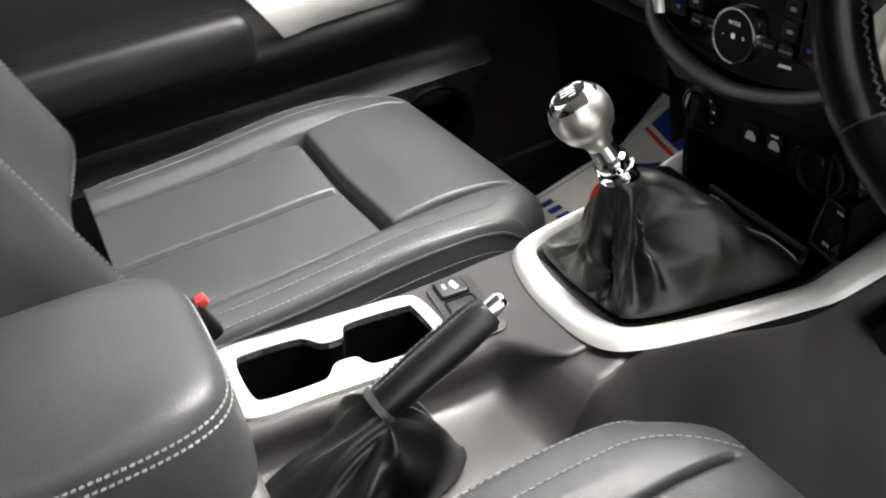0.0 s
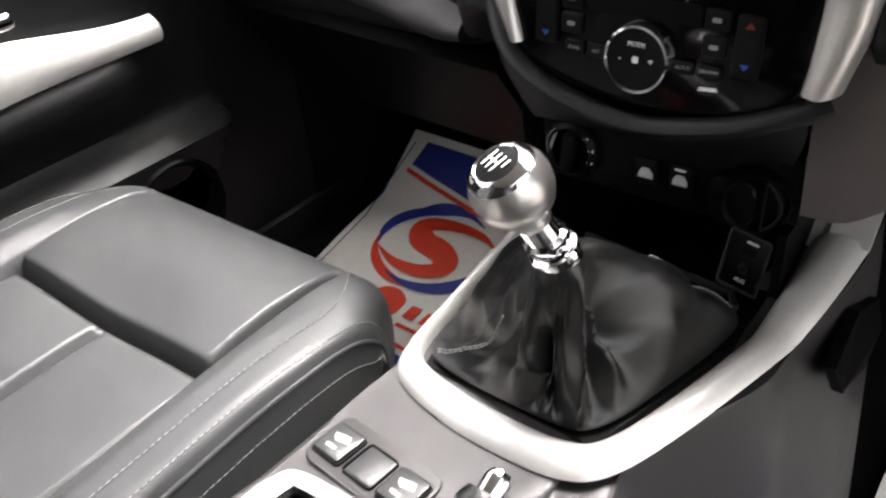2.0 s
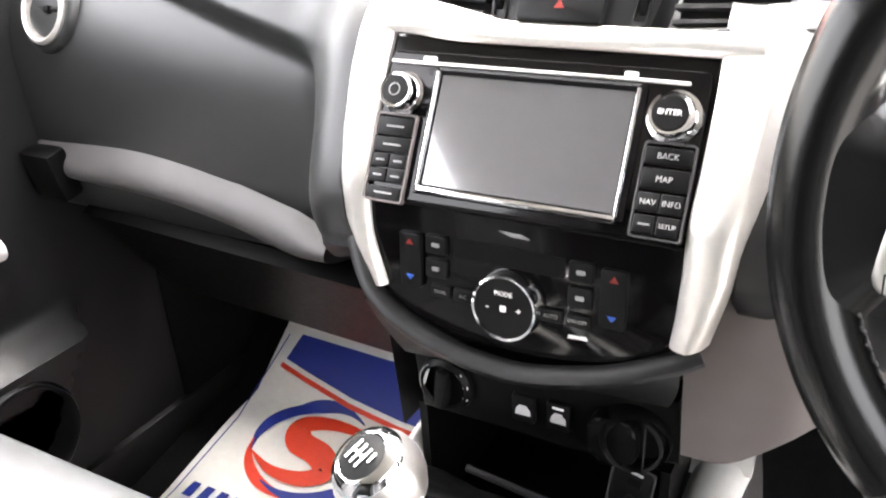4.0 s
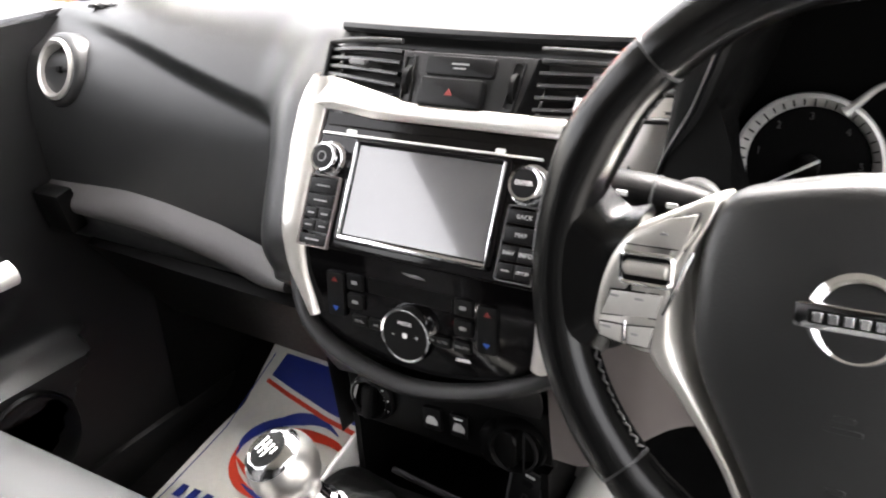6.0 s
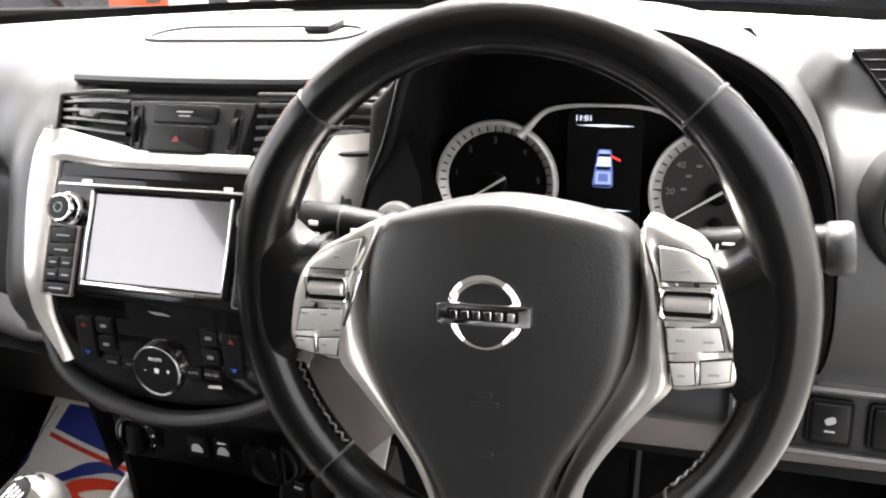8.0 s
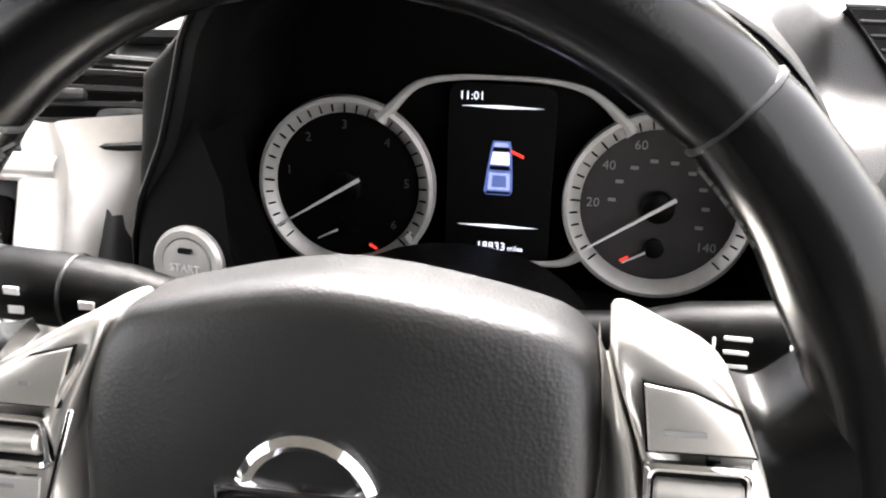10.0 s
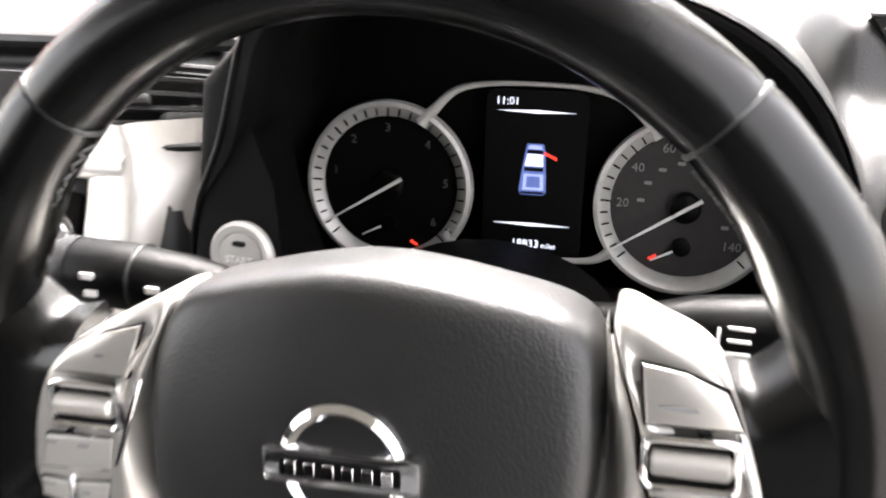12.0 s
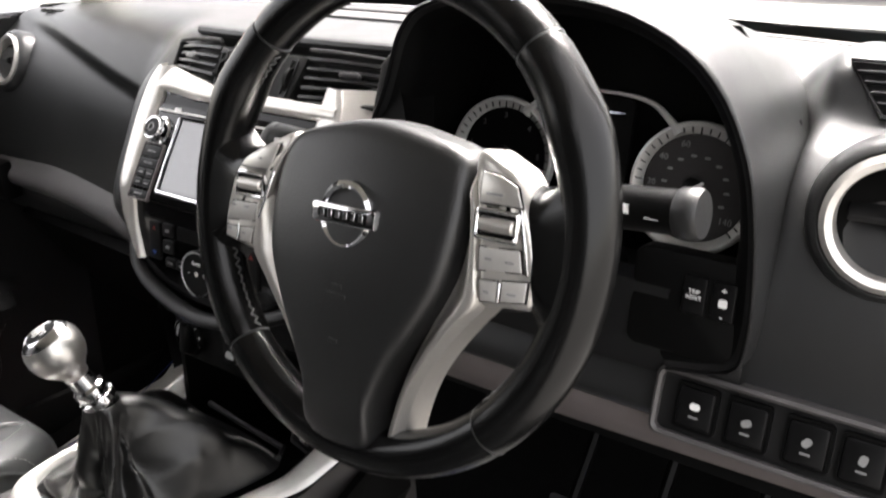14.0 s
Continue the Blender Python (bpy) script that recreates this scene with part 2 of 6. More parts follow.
def stitches(path, length=0.0045, gap=0.0025, r=0.0007, m=None):
    """Short thread dashes along a path."""
    P = [Vector(p) for p in path]
    d = [0.0]
    for a, b in zip(P, P[1:]):
        d.append(d[-1] + (b - a).length)

    def at(s):
        for i in range(len(P) - 1):
            if s <= d[i + 1]:
                return P[i].lerp(P[i + 1], (s - d[i]) / max(1e-9, d[i + 1] - d[i]))
        return P[-1]
    V, F = [], []
    s = 0.0
    while s + length < d[-1]:
        a, b = at(s), at(s + length)
        t = (b - a).normalized()
        u = t.cross(Vector((0.3, 0.2, 0.93))).normalized()
        w = u.cross(t)
        k = len(V)
        for p in (a, b):
            V += [p + r * u, p + r * w, p - r * u, p - r * w]
        F += [(k + i, k + (i + 1) % 4, k + 4 + (i + 1) % 4, k + 4 + i) for i in range(4)] + [(k, k + 3, k + 2, k + 1), (k + 4, k + 5, k + 6, k + 7)]
        s += length + gap
    bm = bmesh.new()
    vs = [bm.verts.new(v) for v in V]
    for f in F:
        bm.faces.new([vs[i] for i in f])
    if m is not None:
        bm.transform(m)
    return bm


def lettering(text, size, m, mat, parent, name="lettering", depth=0.0003):
    cu = bpy.data.curves.new(name, "FONT")
    cu.body, cu.size, cu.align_x, cu.align_y, cu.extrude, cu.resolution_u = text, size, "CENTER", "CENTER", depth, 2
    tmp = bpy.data.objects.new("tmp", cu)
    bm = bmesh.new()
    bm.from_mesh(tmp.to_mesh())
    tmp.to_mesh_clear()
    bpy.data.objects.remove(tmp)
    bpy.data.curves.remove(cu)
    return part(name, bm, mat, parent, "", m)


def smooth(a, b, x):
    t = max(0.0, min(1.0, (x - a) / (b - a)))
    return t * t * (3 - 2 * t)


def lerp_table(table, x):
    """Values between the rows (x, values...) of a table."""
    if x <= table[0][0]:
        return table[0][1:]
    for a, b in zip(table, table[1:]):
        if x <= b[0]:
            t = smooth(a[0], b[0], x)
            return [p + (q - p) * t for p, q in zip(a[1:], b[1:])]
    return table[-1][1:]

# ---- shell of the vehicle: floor, walls, roof, glass ----
FLOOR_Z = 0.49


def floor_height(y):
    return FLOOR_Z + smooth(0.0, 0.35, y) * 0.05 + max(0.0, y - 0.33) * 0.75


tagged(part("floor", sheet(lambda u, v: Vector((-0.80 + 1.62 * u, -1.62 + 2.25 * v, floor_height(-1.6 + 2.2 * v) - 0.006)), 6, 40, 0.03), CARPET), "black carpeted footwell floor", "floor", kind="structure")
tagged(part("wall_front", rbox(1.56, 0.03, 0.72, 0.004, m=pose(0, 0.61, 0.97)), CARPET), "dark carpeted bulkhead at the end of the footwells", "wall", kind="structure")
# unseen rear wall, kept dark so that little light comes back off it
tagged(part("wall_rear", rbox(1.6, 0.03, 1.45, 0.01, m=pose(0, -1.64, 1.20)), PLASTIC), "unseen dark wall added to close the rear of the cabin", "wall", kind="structure")
tagged(part("ceiling", sheet(lambda u, v: Vector((-0.68 + 1.36 * u, -1.65 + 1.6 * v, 1.93 - 0.03 * (2 * u - 1) ** 2 - 0.04 * (2 * v - 1) ** 2)), 10, 10, 0.03), HEADLINER), "beige fabric roof lining", "ceiling", kind="structure")


def screen_base(x):
    """Where the windscreen meets the top of the dashboard."""
    return 0.575 - 0.36 * x * x


def windscreen(u, v):
    x = (-0.74 + 1.48 * u) * (1 - 0.1 * v)
    lo = Vector((x, screen_base(x) + 0.03, 1.325))
    hi = Vector((x, -0.07, 1.90 - 0.06 * x * x))
    return lo.lerp(hi, v) + Vector((0, 0.05, 0.05)) * (4 * v * (1 - v))


ws = tagged(part("windscreen", sheet(windscreen, 20, 10, 0.005), GLASS), "clear sloping glass windscreen above the dashboard", "windscreen", kind="structure")
ws.visible_shadow = False
for side in (-1, 1):
    x0 = 0.76 * side
    pil = [(x0, screen_base(0.74) + 0.02, 1.30), (x0 * 0.98, 0.25, 1.52), (x0 * 0.93, 0.05, 1.75), (x0 * 0.88, -0.08, 1.90)]
    tagged(part("pillar", tube(spline(pil, 12, False), 0.040, 12, flat=1.5), PILLAR), "cream plastic windscreen pillar trim", "pillar", kind="structure")
tagged(part("sill", rbox(0.08, 1.7, 0.16, 0.02, m=pose(0.80, -0.6, 0.50)), PLASTIC), "dark plastic door sill below the open doorway", "sill", kind="structure")
tagged(part("sill", rbox(0.08, 2.1, 0.16, 0.02, m=pose(-0.80, -0.5, 0.49)), PLASTIC), "dark plastic door sill below the passenger door", "sill", kind="structure")
tagged(part("wall_side", rbox(0.04, 0.40, 0.84, 0.01, m=pose(-0.79, 0.45, 0.90)), CARPET), "dark footwell side trim by the passenger door", "wall", kind="structure")
# unseen, added full height to cut the light from the right rear
tagged(part("wall_quarter", rbox(0.05, 0.80, 1.42, 0.02, m=pose(0.80, -1.25, 1.20)), PLASTIC), "unseen dark wall behind the doorway, added to block light", "wall", kind="structure")
tagged(part("wall_quarter", rbox(0.05, 0.64, 0.80, 0.02, m=pose(-0.80, -1.33, 0.90)), PLASTIC), "dark rear door trim behind the passenger door", "wall", kind="structure")
tagged(part("wall_side", rbox(0.05, 0.35, 0.80, 0.01, m=pose(0.80, 0.42, 0.92)), CARPET), "dark footwell side trim beside the pedals", "wall", kind="structure")

# ---- passenger door ----
door = thing("passenger_door", (-0.80, -0.4, 0.55), "closed black front door with a silver armrest strip", "door")


def door_panel(u, v):
    y = -1.0 + 1.42 * u
    z = 0.52 + 0.78 * v
    arm = math.exp(-((z - 0.93) / 0.045) ** 2) * smooth(0.06, -0.10, y)
    edge_y = 0.09 + (z - 0.815) * 0.78
    pocket = smooth(0.004, -0.014, y - edge_y) * smooth(0.838, 0.806, z)
    return Vector((-0.775 + 0.055 * arm + 0.062 * pocket + 0.02 * smooth(1.0, 1.3, z) * -1, y, z))


part("door_panel", sheet(door_panel, 90, 90), PLASTIC, door)
part("door_skin", rbox(0.04, 1.42, 0.80, 0.01, 2, pose(-0.835, -0.29, 0.91)), BONNET, door, "painted outer skin")
def armrest_strip(u, v):
    y = -0.345 + 0.345 * u
    half = 0.013 + 0.027 * smooth(0.0, -0.36, y)
    mid = 0.970 + 0.024 * smooth(0.0, -0.30, y)
    x = -0.728 + 0.016 * smooth(0.0, -0.35, y)
    y -= 0.05 * (1 - v) * smooth(0.35, 0.0, u) * -1
    return Vector((x - 0.012 * (2 * v - 1) ** 2 - 0.012 * v, y, mid + half * (2 * v - 1)))


part("armrest_strip", sheet(armrest_strip, 40, 8, 0.006), SATIN, door, "satin silver strip")
part("door_handle", rbox(0.02, 0.11, 0.022, 0.009, 3, pose(-0.735, -0.24, 1.045, 0, 0, 0)), CHROME, door, "chrome pull handle")
part("armrest", rbox(0.085, 0.60, 0.085, 0.03, 4, pose(-0.735, -0.64, 0.968)), PLASTIC, door, "padded armrest")
# speaker
part("speaker_grille", lathe([(0, 0.0), (0.070, 0.0), (0.078, 0.006), (0.082, 0.0), (0.082, -0.012)], 32, pose(-0.713, -0.060, 0.715, 90, 0, 90)), DARK, door)
# ---- dashboard ----
dash = thing("dashboard", (0, 0.3, 0.9), "charcoal moulded dashboard with silver trim round its stack", "dashboard")

#        0 back top      1               2               3               4               5               6               7               8              9
P_PROF = [(0.30, 1.335), (0.22, 1.330), (0.165, 1.305), (0.125, 1.255), (0.108, 1.19), (0.112, 1.11), (0.118, 1.06), (0.118, 1.00), (0.15, 0.965), (0.30, 0.93)]
S_PROF = [(0.30, 1.335), (0.17, 1.333), (0.118, 1.328), (0.085, 1.310), (0.030, 1.27), (-0.005, 1.21), (-0.036, 1.14), (-0.026, 1.10), (0.0, 1.075), (0.20, 1.03)]
D_PROF = [(0.30, 1.34), (0.22, 1.335), (0.18, 1.31), (0.155, 1.26), (0.15, 1.22), (0.13, 1.16), (0.035, 1.13), (0.015, 1.10), (0.015, 1.05), (0.20, 1.00)]
E_PROF = [(0.30, 1.35), (0.205, 1.354), (0.160, 1.344), (0.136, 1.306), (0.086, 1.284), (0.050, 1.247), (0.022, 1.18), (0.015, 1.12), (0.015, 1.05), (0.20, 1.00)]
STATIONS = [(-0.80, P_PROF), (-0.33, P_PROF), (-0.178, S_PROF), (0.178, S_PROF), (0.245, D_PROF), (0.562, D_PROF), (0.597, E_PROF), (0.80, E_PROF)]


def dash_profile(x):
    rows = [(sx, *[c for p in prof for c in p]) for sx, prof in STATIONS]
    vals = lerp_table(rows, x)
    return [(vals[2 * i], vals[2 * i + 1]) for i in range(10)]


PROFILES = {}


def dash_skin(u, v):
    x = -0.80 + 1.60 * u
    if u not in PROFILES:
        p = dash_profile(x)
        pts = [(0, screen_base(x) + 0.02, 1.322), (0, 0.45 - 0.25 * x * x, 1.332)] + [(0, a, b) for a, b in p]
        PROFILES[u] = spline(pts, 144, False)
    _, y, z = PROFILES[u][round(v * 144)]
    # room for the stack
    y += 0.05 * smooth(0.158, 0.140, abs(x)) * smooth(0.12, 0.07, y)
    # recessed lid in front of the passenger
    fold = 1.222 + (-0.338 - x) * 0.26
    y += 0.030 * smooth(-0.240, -0.290, x) * smooth(fold + 0.020, fold - 0.022, z) * max(0.0, min(1.0, (z - 1.06) / (fold - 1.06))) * smooth(0.25, 0.16, y)
    if x < -0.3:
        z += -0.02 * smooth(-0.5, -0.8, x) * smooth(0.5, 0.2, y) * smooth(1.25, 1.30, z)
    return Vector((x, y, z))


part("dash_body", sheet(dash_skin, 240, 144, 0.0), PAD, dash, sharp=50)


def glove_band(u, v):
    x = -0.80 + 0.52 * u
    drop = 0.035 * smooth(-0.62, -0.28, x)
    h = 0.033 - 0.012 * smooth(-0.34, -0.28, x) - 0.006 * smooth(-0.6, -0.8, x)
    y = 0.092 + 0.02 * smooth(-0.45, -0.28, x) * -1 + 0.045 * (2 * v - 1) ** 2 * (1 if v > 0.5 else 0.6)
    return Vector((x, y, 1.043 - drop + h * (1 - 2 * v)))


part("glove_band", sheet(glove_band, 40, 10, 0.012), LOWER, dash, "grey curved band over the glove box")
part("band_joint", rbox(0.058, 0.03, 0.068, 0.004, 2, pose(-0.735, 0.094, 1.037, 12, 0, 0)), DARK, dash)
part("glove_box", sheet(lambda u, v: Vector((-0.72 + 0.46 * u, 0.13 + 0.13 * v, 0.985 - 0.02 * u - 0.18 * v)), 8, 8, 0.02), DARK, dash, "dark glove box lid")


def round_vent(cx, cy, cz, turn, tip=82, wide=1.0):
    m = pose(cx, cy, cz, tip, 0, turn) @ Matrix.Scale(wide, 4)
    v = part("round_vent", lathe([(0.064, -0.03), (0.062, -0.006), (0.058, 0.001), (0.054, 0.003), (0.050, 0.000)], 40, m), PAD, dash)
    part("ring", lathe([(0.052, -0.008), (0.0515, 0.005), (0.047, 0.009), (0.042, 0.006), (0.0405, -0.004), (0.040, -0.02)], 40, m), SILVER, v, "silver ring")
    part("barrel", lathe([(0.041, -0.012), (0.036, -0.018), (0.02, -0.026), (0, -0.028)], 32, m), DARK, v)
    part("flap", rbox(0.066, 0.006, 0.02, 0.002, 2, m @ pose(0, 0.004, -0.012, 25)), PLASTIC, v)
    part("tab", rbox(0.012, 0.012, 0.012, 0.003, 2, m @ pose(0, 0, -0.004)), BUTTON, v)


round_vent(-0.718, 0.134, 1.240, -6, 70, 0.86)
round_vent(0.676, 0.035, 1.254, 8)

# demister grilles on the top and at the driver's side
SV = Matrix.Translation((0.604, 0.157, 1.3485)) @ pose(0, 0, 0, 63)
side_vent = part("side_grille", prism([(0.0, 0.0), (0.118, 0.0), (0.118, -0.043), (0.034, -0.043)], -0.012, 0.0015, 0, 1, SV), DARK, dash, "black side grille")
part("grille_rim", tube([(0.118, 0.0015, 0.002), (0.0, 0.0015, 0.002), (0.034, -0.0445, 0.002), (0.118, -0.0445, 0.002)], 0.0018, 6, m=SV.copy()), PAD, side_vent)
for k in range(4):
    a = 0.0085 * (k + 1)
    part("slat", rbox(0.116 - a * 0.79, 0.0022, 0.006, 0.0006, 1, SV @ pose(0.059 + a * 0.395, -a, 0.001, -20)), PAD, side_vent)
grille = part("demister_grille", rbox(0.24, 0.018, 0.004, 0.001, 1, pose(-0.60, 0.235, 1.316, 0, 0, 10)), DARK, dash)
for k in range(12):
    part("slat", rbox(0.010, 0.02, 0.006, 0.001, 1, pose(-0.71 + 0.02 * k, 0.215 + 0.0035 * k, 1.317, 0, 0, 10)), PAD, grille)
# shallow tray on top
tray = part("top_tray", ring_plate(rrect(0.30, 0.10, 0.045, 6), rrect(0.285, 0.086, 0.04, 6), -0.01, 0.002, 0.001, pose(-0.068, 0.322, 1.336)), PAD, dash)
part("tray_floor", prism(rrect(0.284, 0.085, 0.04, 6), -0.01, 0.0035, 0, 1, pose(-0.068, 0.322, 1.332)), LOWER, tray)
part("tray_clip", rbox(0.035, 0.05, 0.010, 0.004, 2, pose(0.020, 0.345, 1.341)), PLASTIC, tray)

# ---- centre stack ----
T30 = radians(30)
STACK = Matrix(((1, 0, 0, 0), (0, math.sin(T30), -math.cos(T30), 0), (0, math.cos(T30), math.sin(T30), 1.24), (0, 0, 0, 1)))
CLIM = Matrix.Translation((0, -0.050, 1.083)) @ Matrix(((1, 0, 0, 0), (0, 0.1, -0.995, 0), (0, 0.995, 0.1, 0), (0, 0, 0, 1)))


def face_y(z):
    return 0.577 * (z - 1.24) if z > 1.165 else -0.043 - 0.08 * (1.165 - z)


TRIM = [(1.296, 0.127, 0.150, 0.222, 0.026), (1.283, 0.127, 0.157, 0.222, 0.030), (1.268, 0.128, 0.160, 0.222, 0.035), (1.24, 0.129, 0.161, 0.214, 0.045), (1.20, 0.128, 0.157, 0.184, 0.035),
        (1.165, 0.126, 0.151, 0.168, 0.026), (1.13, 0.125, 0.148, 0.160, 0.020), (1.10, 0.123, 0.141, 0.152, 0.016), (1.076, 0.120, 0.134, 0.146, 0.012)]


def trim_side(side):
    def f(u, v):
        k = u * (len(TRIM) - 1)
        i = min(int(k), len(TRIM) - 2)
        a, b = TRIM[i], TRIM[i + 1]
        t = k - i
        z, xi, xr, xo, d = [p + (q - p) * t for p, q in zip(a, b)]
        y = face_y(z)
        if side < 0:
            xr -= 0.006
            low = smooth(1.13, 1.07, z)
            xi, xr, xo, d = xi - 0.010 * low, xr - 0.010 * low, xr + 0.005 - 0.010 * low, 0.008
        rail = spline([(xi, y + 0.004, 0), (xi + 0.003, y - 0.004, 0), (xr, y - 0.008, 0), (xr + 0.008, y, 0), (xo, y + d, 0)], 12, False)
        x, yy, _ = rail[round(v * 12)]
        return Vector((side * x, yy, z))
    return f


for side in (-1, 1):
    part("side_trim", sheet(trim_side(side), 28, 12, 0.0), SILVER, dash, "silver painted stack trim")


def top_trim(u, v):
    x = -0.150 + 0.305 * u
    high = 0.044 + 0.020 * min(1.0, max(0.0, (-0.030 - x) / 0.10)) - 0.012 * smooth(-0.125, -0.150, x)
    low = 0.031 - 0.005 * smooth(-0.125, -0.06, x)
    t = 1 - (2 * v - 1) ** 2
    return STACK @ Vector((x, low + (high - low) * v, 0.002 + 0.007 * t ** 0.5 - 0.012 * smooth(-0.11, -0.150, x) * v))


part("top_trim", sheet(top_trim, 40, 8, 0.0), SILVER, dash, "silver strip below the vents")
part("stack_face", prism([(-0.128, 0.031), (0.128, 0.031), (0.127, -0.095), (-0.127, -0.095)], -0.02, -0.002, 0.002, 1, STACK), PIANO, dash, "gloss black stack face")

# centre vents with the hazard switch block between them
block = part("switch_block", prism([(-0.046, 0.040), (0.076, 0.040), (0.088, 0.094), (-0.052, 0.094)], -0.03, 0.002, 0.003, 2, STACK), PLASTIC, dash)
part("hazard_button", prism(rrect(0.066, 0.026, 0.004, 4, 0.010, 0.056), 0.0, 0.009, 0.002, 2, STACK), BUTTON, block, "black hazard button")
part("hazard_symbol", prism([(0.006, 0.053), (0.014, 0.053), (0.010, 0.0590)], 0.009, 0.0095, 0, 1, STACK), RED_LAMP, block, "red triangle")
part("passenger_airbag_lamp", prism(rrect(0.072, 0.018, 0.004, 4, 0.014, 0.081), 0.0, 0.005, 0.0015, 2, STACK), BUTTON, block)
part("print_bar", prism(rrect(0.018, 0.0016, 0.0005, 2, 0.014, 0.083), 0.005, 0.0053, 0, 1, STACK), PRINT_DIM, block)
part("print_bar", prism(rrect(0.013, 0.0014, 0.0005, 2, 0.014, 0.079), 0.005, 0.0053, 0, 1, STACK), PRINT_DIM, block)
for x, lean in ((-0.040, -4), (0.070, 6)):
    part("vent_wheel", lathe([(0.010, -0.003), (0.0165, -0.0025), (0.0165, 0.0025), (0.010, 0.003)], 24, STACK @ pose(x, 0.066, -0.007, 90, 0, 90)), DARK, block)
    part("wheel_slot", ring_plate(rrect(0.011, 0.046, 0.003, 3), rrect(0.008, 0.040, 0.002, 3), 0, 0.003, 0, STACK @ pose(x, 0.067, 0.001, 0, 0, -lean)), PLASTIC, block)


def vent(side, x_in, x_out):
    low = lambda t: 0.041 + 0.017 * t ** 1.3
    high = lambda t: 0.101 + 0.003 * t
    deep = lambda t: 0.003 - 0.026 * t * t
    steps = [k / 10 for k in range(11)]
    at = lambda t, v, back=0.0: (x_in + (x_out - x_in) * t, v, deep(t) - back)
    duct = part("air_vent", sheet(lambda u, v: Vector(at(u, low(u) + (high(u) - low(u)) * v, 0.020)), 10, 4, 0.002), DARK, dash, "black air vent", m=STACK.copy())
    edge = [at(t, low(t)) for t in steps] + [at(1.0, low(1) + (high(1) - low(1)) * k / 4) for k in (1, 2, 3)] + [at(t, high(t)) for t in reversed(steps)]
    part("vent_frame", tube(edge, 0.0028, 8, m=STACK.copy()), PLASTIC, duct, "black rim")
    part("end_wall", sheet(lambda u, v: Vector(at(1.0, low(1) + (high(1) - low(1)) * v, 0.020 * u)), 3, 3, 0.002), DARK, duct, m=STACK.copy())
    for k in range(5):
        slat = bmesh.new()
        rows = [at(t, low(t) + (high(t) - low(t)) * (k + 0.8) / 5.6, 0.003) for t in steps]
        vs = [[slat.verts.new((x, y + dy, z + dz)) for dy, dz in ((0.0020, -0.0008), (0.0012, 0.0012), (-0.0014, 0.0010), (-0.0020, -0.0010), (0.0006, -0.013), (0.0030, -0.013))] for x, y, z in rows]
        for p, q in zip(vs, vs[1:]):
            for n in range(6):
                slat.faces.new((p[n], p[(n + 1) % 6], q[(n + 1) % 6], q[n]))
        part("slat", slat, SLAT, duct, m=STACK.copy())
    x, y, z = at(0.45, low(0.45) + 0.032)
    part("tab", rbox(0.024, 0.007, 0.010, 0.0025, 2, STACK @ pose(x, y, z + 0.001, 0, 14 * side, 6 * side)), SLAT, duct, "grey vane tab")
    return duct


vent(-1, -0.054, -0.158)
vent(1, 0.090, 0.226)
part("pad_lip", tube([(-0.165 + 0.37 * k / 20, 0.108 - 0.012 * (1 - (k / 10 - 1) ** 2), 1.329) for k in range(21)], 0.006, 8), PAD, dash)

# infotainment unit
unit = thing("infotainment_unit", (0, -0.02, 1.16), "gloss black touchscreen unit, switched off, in the dashboard", "touchscreen")
part("front_panel", prism(rrect(0.250, 0.118, 0.006, 4, 0.0, -0.042), -0.012, 0.002, 0.002, 2, STACK), PIANO, unit)
SCR = STACK @ Matrix.Translation((0, -0.0433, 0))
part("screen", prism(rrect(0.152, 0.0855, 0.001, 2), 0.0, 0.0035, 0.0004, 1, SCR), SCREEN, unit, "dark grey unlit display")
part("bezel", ring_plate(rrect(0.168, 0.0985, 0.004, 3, 0, -0.001), rrect(0.1525, 0.086, 0.0015, 3), 0.001, 0.004, 0.0012, SCR), PIANO, unit)
part("lower_lip", rbox(0.158, 0.0055, 0.006, 0.002, 2, SCR @ pose(0, -0.0465, 0.004)), CHROME, unit, "chrome lip below the display")
part("right_lip", rbox(0.003, 0.09, 0.005, 0.001, 2, SCR @ pose(0.0785, 0.0, 0.004)), CHROME, unit)
part("left_lip", rbox(0.003, 0.09, 0.005, 0.001, 2, SCR @ pose(-0.0785, 0.0, 0.004)), CHROME, unit)
part("disc_slot", rbox(0.235, 0.0025, 0.003, 0.001, 2, STACK @ pose(-0.006, 0.0075, 0.003)), SATIN, unit, "pale disc slot edge")
part("eject_mark", prism(rrect(0.010, 0.004, 0.0015, 3, 0.070, 0.011), 0.002, 0.0028, 0, 1, STACK), PRINT, unit)
part("card_mark", prism(rrect(0.012, 0.004, 0.0015, 3, -0.090, 0.011), 0.002, 0.0028, 0, 1, STACK), PRINT, unit)
